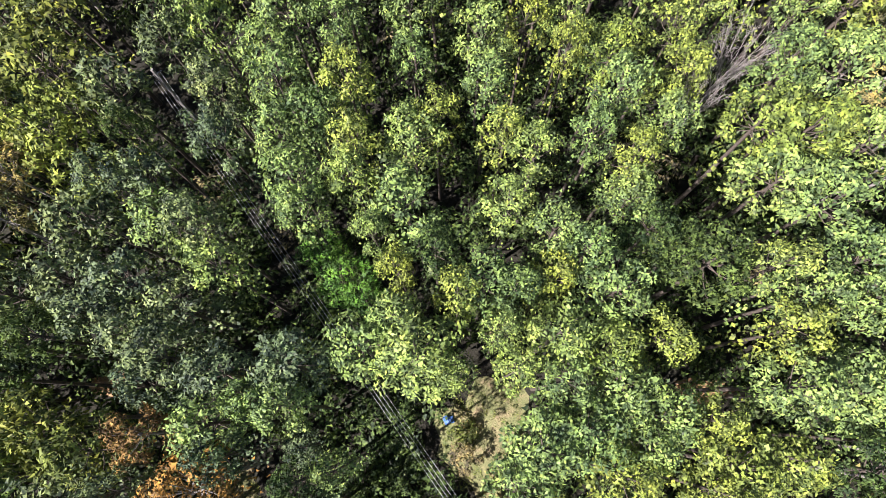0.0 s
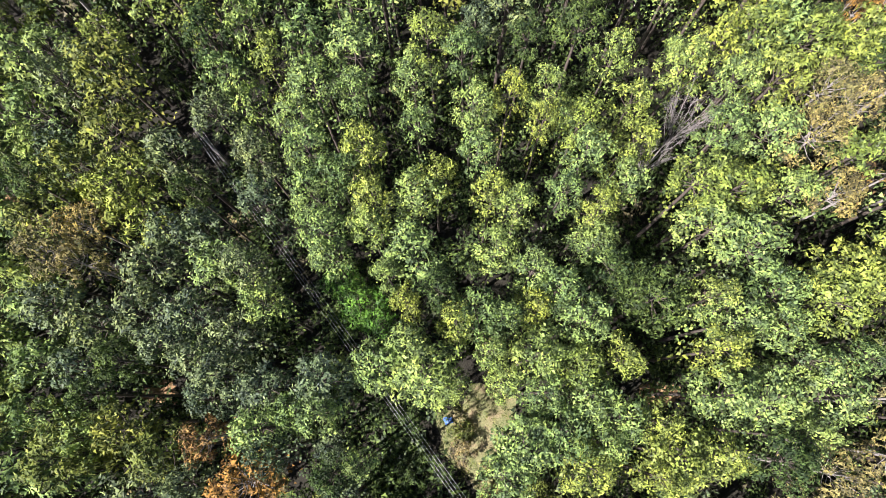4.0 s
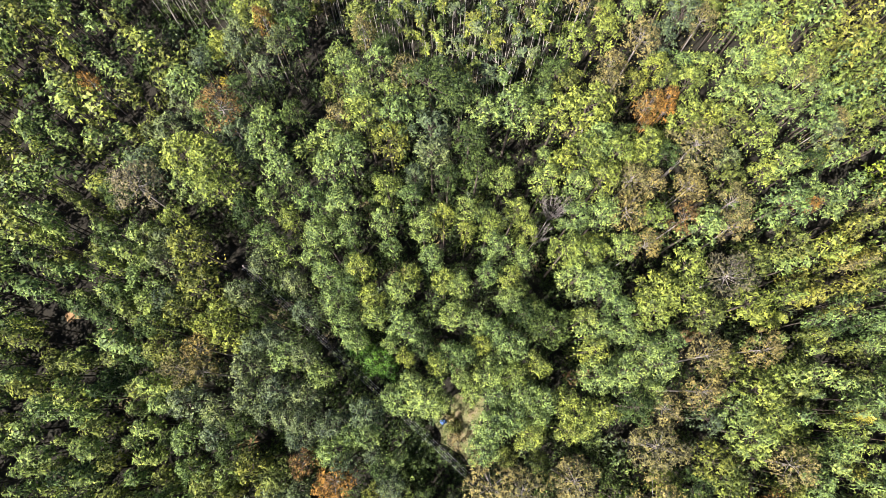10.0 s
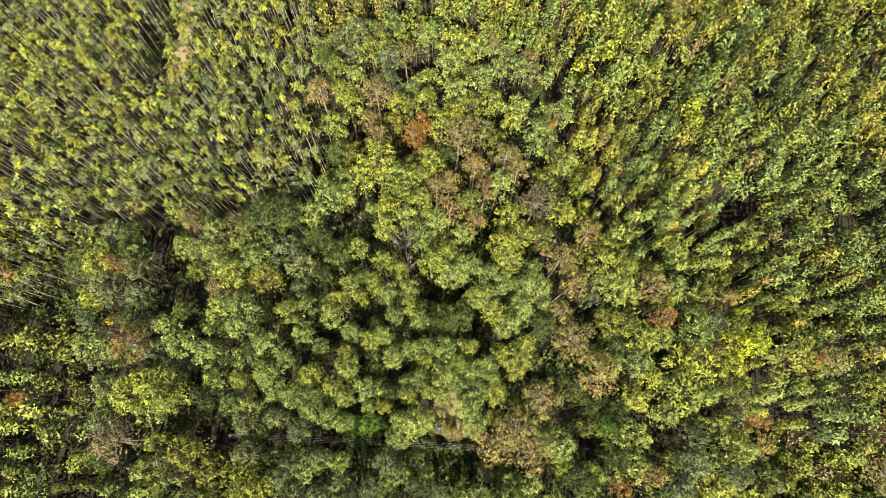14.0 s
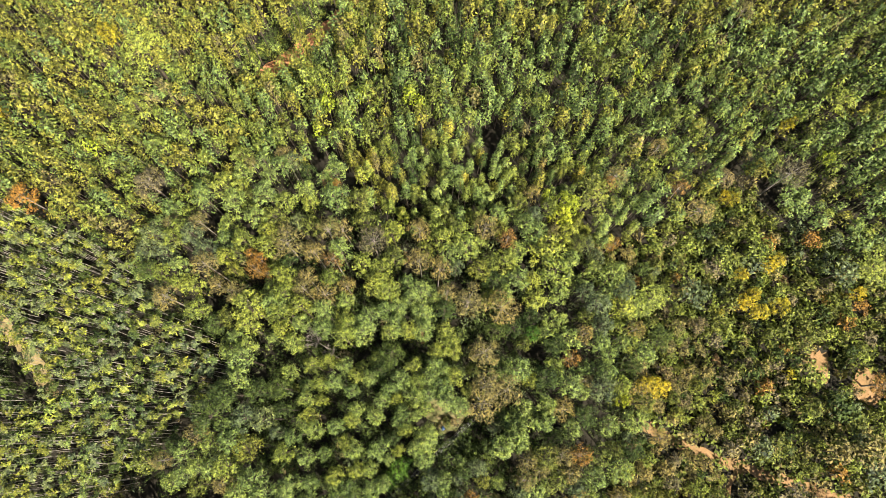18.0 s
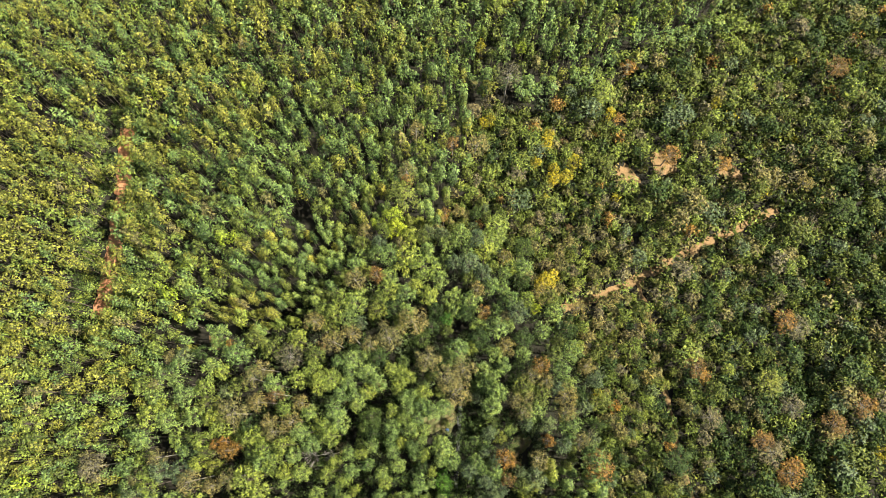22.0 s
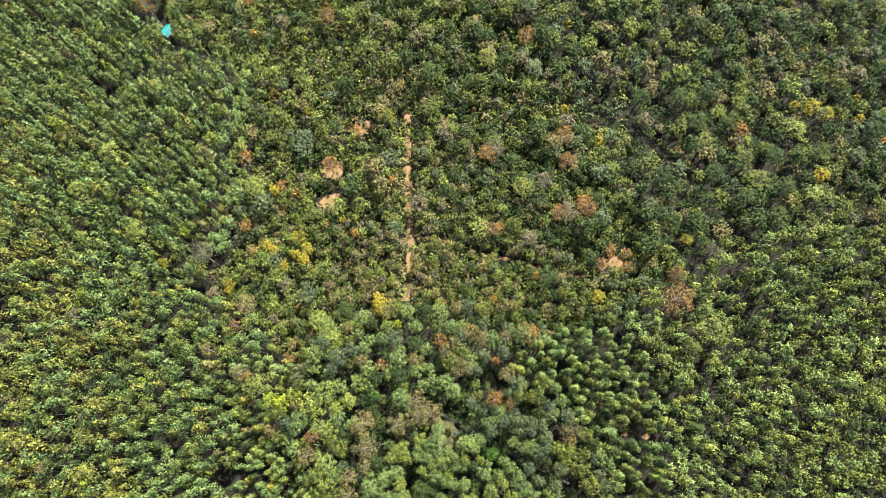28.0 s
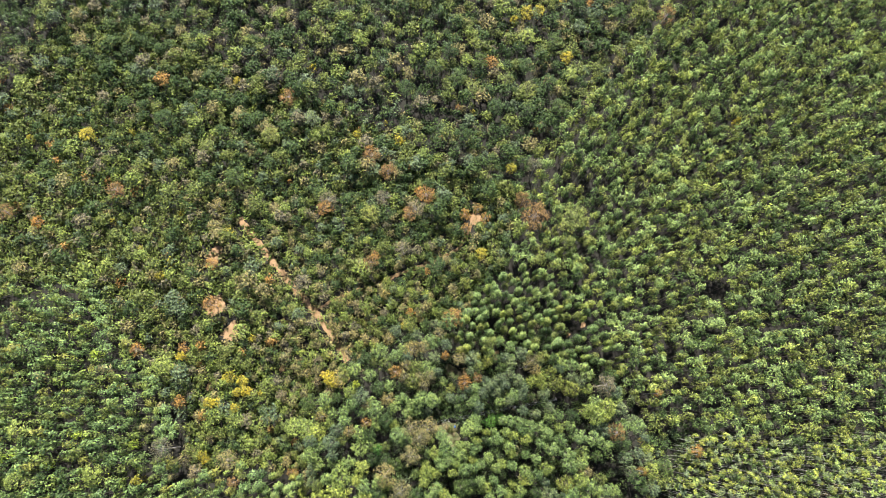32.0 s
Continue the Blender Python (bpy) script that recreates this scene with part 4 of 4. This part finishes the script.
for sort, rows in NOTED:
    for x, y, r in rows:
        where = region(x, y)
        if sort == "bare":
            bare(x, y, r, 13, int(abs(x)))
            continue
        if where == "scrub":
            tree_of(sort, x, y, r, 11.0 if sort in ("dark", "teak") else 6.5 + 0.8 * r)
        else:
            tree_of(sort, x, y, r, 15.5)

GRID = {}
for a, b, c_ in STANDING:
    for dx in (-1, 0, 1):
        for dy in (-1, 0, 1):
            GRID.setdefault((int(a // 8) + dx, int(b // 8) + dy), []).append((a, b, c_))


def plantation(where, wood, tints, weights, step, jitter, turn, seed, label, southern=None):
    pts, rg = fill(step, jitter, turn, -240, 240, -240, 160, seed)
    for x, y in pts:
        if region(x, y) != where or open_ground(x, y) or near_standing(GRID, x, y, 0.9):
            continue
        if noise.noise((x * 0.09, y * 0.09, seed)) < -0.52:
            continue
        tint = "ochre" if where == "east" and x > 74 and rg.random() < 0.35 else rg.choices(tints, weights if where == "east" and y > 4 or where == "west" and math.hypot(x, y) > 75 else southern)[0]
        s, h = rg.uniform(0.72, 1.28), rg.uniform(0.58, 1.1)
        if region(x * 0.93, y * 0.93) == "scrub":          # lower, bushier trees along the edge
            s, h = s * 1.15, h * 0.62
        if single["column"] < (150 if where == "east" else 300):
            single["column"] += 1
            plant("plantation_tree", "column", tint, x, y, (1.05 if where == "west" else 0.95) * s, 15 * h, label, "tree", "plantation trees", rg.randrange(6))
        else:
            wood.add(rg.choice(ROUND_COLUMN if rg.random() < (0.65 if where == "west" else 0.25) else FAR_COLUMN if math.hypot(x, y) < 90 else TINY_COLUMN), x, y, s * (0.98 if where == "west" else 0.95), h, rg.uniform(0, 6.28), tint)


plantation("east", east, ["teak", "yel", "tan", "olive", "lime", "dark", "ochre"], [2, 4, 0.8, 1.5, 0.1, 0.3, 4], 2.25, 0.75, 24, 31, "slender plantation tree with tall yellow-green crown",
           [5.5, 2.2, 0.3, 2.2, 0.1, 1.0, 0.8])
plantation("west", west, ["teak", "yel", "dark", "olive"], [3.2, 1.2, 2.6, 2.6], 2.45, 0.85, 38, 32, "slender plantation tree with tall green crown", [4.0, 1.0, 2.0, 2.4])

pts, rg = fill(1.6, 0.6, 15, -70, 80, 30, 140, 33)
for x, y in pts:
    if region(x, y) != "thin" or open_ground(x, y) or near_standing(GRID, x, y, 0.6):
        continue
    tint = rg.choices(["grey", "yel", "olive", "teak", "dark"], [4.0, 2.6, 3.5, 1.5, 2.0])[0]
    s, h = rg.uniform(0.75, 1.25), rg.uniform(0.75, 1.1)
    if single["thin"] < 300:
        single["thin"] += 1
        plant("sapling", "thin", tint, x, y, s, 12 * h, "thin sapling with long pale stem and small tuft", "sapling", "crowded saplings", rg.randrange(5))
    else:
        saplings.add(rg.choice(FAR_THIN), x, y, s, h, rg.uniform(0, 6.28), tint)

pts, rg = fill(2.35, 1.0, 8, -240, 240, -240, 160, 34)
for x, y in pts:
    if region(x, y) != "scrub" or open_ground(x, y) or near_standing(GRID, x, y, 1.0):
        continue
    dry = noise.noise((x * 0.04, y * 0.04, 7.0))
    tint = rg.choices(["olive", "grey", "dark", "yel", "dry", "tan", "org", "gold"],
                      [5.0, 1.6, 2.4 if x > -10 else 6.0 if x > -46 else 8.5, 2.6 if x > -10 else 1.2, 1.0 + 1.6 * max(0, dry), 1.2 + 2.0 * max(0, dry), 0.15, 0.10])[0]
    if -38 < x < 8 and -52 < y < 0 and rg.random() < 0.5:
        tint = rg.choice(["yel", "tan", "yel", "olive", "tan"])
    elif off_line(TRACK, x, y) < 12 and rg.random() < 0.3:
        tint = rg.choice(["dry", "tan", "tan", "yel"])
    s = rg.uniform(0.55, 1.15)
    h = s * rg.uniform(0.75, 1.2) * (1.35 if region(x * 1.07, y * 1.07) in ("east", "west") else 1.0)
    if single["small"] < 240:
        single["small"] += 1
        plant("small_tree", "small", tint, x, y, 1.5 * s, 6.5 * h, "small scrub tree with rounded leafy crown", "tree", "scrub trees", rg.randrange(6))
    elif rg.random() < (0.35 if x < -55 else 0.10):
        scrub.add(rg.choice(FAR_BROAD), x, y, s * 0.9, h * 0.7, rg.uniform(0, 6.28), tint)
    else:
        scrub.add(rg.choice(FAR_SMALL if math.hypot(x, y) < 85 else TINY_SMALL), x, y, s, h, rg.uniform(0, 6.28), tint)

# ---------------------------------------------------------------- undergrowth
under = Wood("undergrowth", "low bushes and seedlings on the shaded forest floor", ["dark", "teak", "grey", "yel", "dry"], BARK)
LOW = [broad_tree(np.random.default_rng(990 + i), 2.6, 1.5, 6, 6, 4, 0.32, 0.03, False, 1.4, 0.7, 0.4, False, 2) for i in range(6)]
for i, ((tv, tf), crown_) in enumerate(LOW):
    LOW[i] = (tv[:24], tf[tf.max(axis=1) < 24]), crown_
pts, rg = fill(2.5, 1.2, 50, -60, 130, -95, 112, 35)
for x, y in pts:
    beside = off_line(RED_ROAD, x, y) < 8
    if open_ground(x, y, True) or math.hypot(x - 3, y - 6) > 46 and not beside and region(x, y) != "thin":
        continue
    near_wire = off_line(WIRE_RUN, x, y) < 2.5
    if beside:
        for _ in range(3):
            under.add(rg.choice(LOW), x + rg.uniform(-1, 1), y + rg.uniform(-1, 1), rg.uniform(0.7, 1.3), rg.uniform(0.4, 1.1), rg.uniform(0, 6.28), rg.choice(["teak", "yel", "dark"]))
        continue
    if math.hypot(x - 3, y - 6) < 28:
        under.add(rg.choice(LOW), x + rg.uniform(-1.4, 1.4), y + rg.uniform(-1.4, 1.4), rg.uniform(0.8, 1.3), rg.uniform(0.25, 0.5), rg.uniform(0, 6.28), "dark")
    under.add(rg.choice(LOW), x, y, rg.uniform(0.6, 1.3), rg.uniform(0.5, 1.0 if near_wire else 2.4), rg.uniform(0, 6.28), rg.choices(under.tints, [7, 0.8, 1.5, 0.1, 0.3])[0])
grassy = Wood("low_scrub", "low brushwood and dry grass between scrub trees", ["olive", "yel", "tan", "dark"], BARK)
TUFT = [broad_tree(np.random.default_rng(1010 + i), 1.4, 1.5, 3, 2, 4, 0.75, 0.03, False, 1.2, 0.8, 0.45, False, 0) for i in range(6)]
for i, ((tv, tf), crown_) in enumerate(TUFT):
    TUFT[i] = (tv[:6], tf[:0]), crown_
pts, rg = fill(2.0, 1.0, 21, -75, 60, -180, 20, 36)
for x, y in pts:
    bare_soil = open_ground(x, y, True)
    if bare_soil and rg.random() < 0.45 and off_line(TRACK, x, y) > 0.9:
        grassy.add(rg.choice(TUFT), x, y, rg.uniform(0.3, 0.7), rg.uniform(0.4, 0.8), rg.uniform(0, 6.28), rg.choice(["tan", "tan", "olive"]))
    if region(x, y) == "scrub" and not bare_soil:
        grassy.add(rg.choice(TUFT), x, y, rg.uniform(0.7, 1.3), rg.uniform(0.6, 1.5), rg.uniform(0, 6.28),
                   rg.choices(grassy.tints, [4, 3.0 if x > -30 else 1.5, 3.0 if off_line(TRACK, x, y) < 15 else 0.8, 0.4 if x > -30 else 2])[0])
for w in (east, west, saplings, scrub, under, grassy):
    w.done()

# ---------------------------------------------------------------- power line
def power_line():
    line = tagged(new("power_line"), "low-voltage power line of four bare wires on concrete poles", "power line")
    conc = plain_material("pole_concrete", (0.22, 0.215, 0.20), 0.9)
    wire = plain_material("aluminium_wire", (0.40, 0.41, 0.42), 0.6, 0.0, 0.1)
    iron = plain_material("galvanised_iron", (0.35, 0.36, 0.37), 0.5, 0.8)
    cup = plain_material("brown_porcelain", (0.16, 0.07, 0.04), 0.25)
    a, b = Vector((*WIRE_RUN[0], 0)), Vector((*WIRE_RUN[1], 0))
    d = (b - a).normalized()
    side = Vector((-d.y, d.x, 0))
    for p in (a, b):
        bm = bmesh.new()
        vs = []
        for z, w in ((-0.4, 0.13), (8.7, 0.085)):
            vs.append([bm.verts.new((p.x + sx * w, p.y + sy * w, z)) for sx, sy in ((-1, -1), (1, -1), (1, 1), (-1, 1))])
        for i in range(4):
            bm.faces.new((vs[0][i], vs[0][(i + 1) % 4], vs[1][(i + 1) % 4], vs[1][i]))
        bm.faces.new(vs[1])
        bmesh.ops.bevel(bm, geom=[e for e in bm.edges], offset=0.015, segments=1, affect='EDGES')
        part("pole", bm, conc, line)
        v, f = tube([tuple(p + side * -0.45 + Vector((0, 0, 8.1))), tuple(p + side * 0.45 + Vector((0, 0, 8.1)))], [0.035, 0.035], 4)
        arm = link_mesh("crossarm", v, f, [iron], parent=line)
        for k in (-0.33, -0.13, 0.10, 0.33):
            q = p + side * k
            v, f = tube([(q.x, q.y, 8.12), (q.x, q.y, 8.17), (q.x, q.y, 8.2), (q.x, q.y, 8.25)], [0.035, 0.05, 0.03, 0.04], 8)
            link_mesh("insulator", v, f, [cup], parent=arm, smooth=True)
    for k in (-0.33, -0.13, 0.10, 0.33):
        pts = []
        for i in range(25):
            u = i / 24
            q = a.lerp(b, u) + side * k
            pts.append((q.x, q.y, 8.22 - 0.55 * 4 * u * (1 - u)))
        v, f = tube(pts, [0.008] * 25, 5)
        link_mesh("wire", v, f, [wire], parent=line, smooth=True)


def blue_sheet():
    """A crumpled blue plastic sheet left at the clearing's edge."""
    bm = bmesh.new()
    bmesh.ops.create_grid(bm, x_segments=14, y_segments=12, size=0.36)
    for v in bm.verts:
        x, y = v.co.x, v.co.y
        v.co.x, v.co.y = x * 1.0 + 0.09 * noise.noise((x * 4, y * 4, 1)), y * 0.8 + 0.09 * noise.noise((x * 4, y * 4, 5))
        v.co.z = 0.06 + 0.16 * max(0, 1 - (x * x + y * y) * 3) + 0.10 * noise.noise((x * 6, y * 6, 9))
    bm.normal_update()
    bmesh.ops.solidify(bm, geom=bm.faces[:], thickness=0.006)
    me = bpy.data.meshes.new("blue_tarpaulin")
    bm.to_mesh(me)
    bm.free()
    me.materials.append(plain_material("blue_plastic", (0.07, 0.17, 0.42), 0.4, 0.0, 0.5))
    ob = new("blue_tarpaulin", me)
    ob.matrix_world = pose(-0.4, -0.8, 0.05, 0, 0, 20)
    tagged(ob, "crumpled bright blue plastic sheet lying in shade", "tarpaulin")


def hut(x, y, turn):
    """A small field hut under a teal sheet roof."""
    home = tagged(new("field_hut"), "small field hut with a teal metal sheet roof", "hut")
    wood = plain_material("weathered_wood", (0.20, 0.15, 0.10), 0.85, 0.0, 0.3)
    teal = plain_material("teal_sheet", (0.015, 0.30, 0.28), 0.45, 0.0, 0.15)
    for i, sgn in enumerate((-1, 1)):
        v, f = [], []
        n = 40
        for j in range(n + 1):
            u = -2.0 + 4.0 * j / n
            rib = 0.03 * (j % 2)
            v += [(u, sgn * 0.02, 3.1 + rib), (u, sgn * 1.55, 2.45 + rib)]
        f = [(2 * j, 2 * j + 2, 2 * j + 3, 2 * j + 1) for j in range(n)]
        nv = len(v)
        v += [(a, b, c - 0.02) for a, b, c in v]
        f += [tuple(nv + q for q in reversed(g)) for g in f]
        link_mesh("roof_sheet", v, f, [teal], parent=home)
    for px in (-1.7, 1.7):
        for py in (-1.25, 1.25):
            v, f = tube([(px, py, -0.1), (px, py, 2.56)], [0.07, 0.06], 6)
            link_mesh("post", v, f, [wood], parent=home)
    v, f = tube([(-1.95, 0, 3.02), (1.95, 0, 3.02)], [0.06, 0.06], 6)
    link_mesh("ridge_beam", v, f, [wood], parent=home)
    bm = bmesh.new()
    bmesh.ops.create_cube(bm, size=1)
    for q in bm.verts:
        q.co = Vector((q.co.x * 3.5, q.co.y * 2.6, q.co.z * 0.08 + 0.5))
    bmesh.ops.bevel(bm, geom=bm.edges[:], offset=0.01, segments=1, affect='EDGES')
    part("platform", bm, wood, home)
    for py in (-1.25, 1.25):
        v, f = tube([(-1.75, py, 2.5), (1.75, py, 2.5)], [0.05, 0.05], 6)
        link_mesh("wall_plate", v, f, [wood], parent=home)
    home.matrix_world = pose(x, y, 0, 0, 0, turn)


# dark bushes added over lit ground, in place of the deep shade there
for q, (x, y) in enumerate(((-3.4, -5.2), (-5.0, -3.6), (-3.0, -3.2), (-4.4, -6.8), (-3.4, -1.0), (-6.2, -5.4))):
    plant("bush", "bush", "dark", x, y, 1.3, 2.4, "low dark green bush added to darken the shaded ground", "bush", "bushes in the shade", q % 5)
power_line()
blue_sheet()
hut(27.3, -145.6, 35)
plant("bush", "bush", "dry", 0.75, -3.2, 1.1, 2.6, "small bush with reddish-tan leaves beside the clearing", "bush", "bushes by the clearing", 0)
plant("bush", "bush", "olive", 0.7, -1.8, 1.0, 1.5, "small green bush beside the clearing", "bush", "bushes by the clearing", 1)
plant("leafy_shrub", "dense", "vivid", -7.1, 7.9, 1.9, 9.5, "vivid green creeper-covered shrub below the power line", "shrub", "vivid shrubs", 2)
plant("leafy_shrub", "dense", "vivid", -8.4, 9.6, 1.5, 9.0, "vivid green creeper-covered shrub below the power line", "shrub", "vivid shrubs", 3)
plant("leafy_shrub", "dense", "vivid", -5.5, 6.3, 1.4, 9.0, "vivid green creeper-covered shrub below the power line", "shrub", "vivid shrubs", 4)


def clearing_grass():
    """Short tufts of grass over the clearing and the sunlit patch."""
    rg = np.random.default_rng(41)
    pts = []
    for cx, cy, a, b, n in ((2.2, -2.2, 3.0, 4.0, 420), (-14.5, -8, 1.6, 3.5, 260)):
        while len(pts) < n + (420 if cx < 0 else 0):
            u, v = rg.uniform(-1, 1, 2)
            if u * u + v * v < 1 and rg.random() < 0.25 + 0.75 * (u * u + v * v):
                pts.append((cx + u * a, cy + v * b, 0.02))
    c = np.array(pts)
    up = np.tile([0, 0, 1.0], (len(c), 1)) + rg.normal(0, 0.1, (len(c), 3))
    v, f = rosettes(rg, c, unit(up), 6, 0.24, 0.16, (0.5, 1.2), 0.2)
    ob = link_mesh("grass", v, f, [LEAF["olive"]])
    tagged(ob, "short tufts of dry green grass on the clearing", "grass", kind="stuff")


clearing_grass()
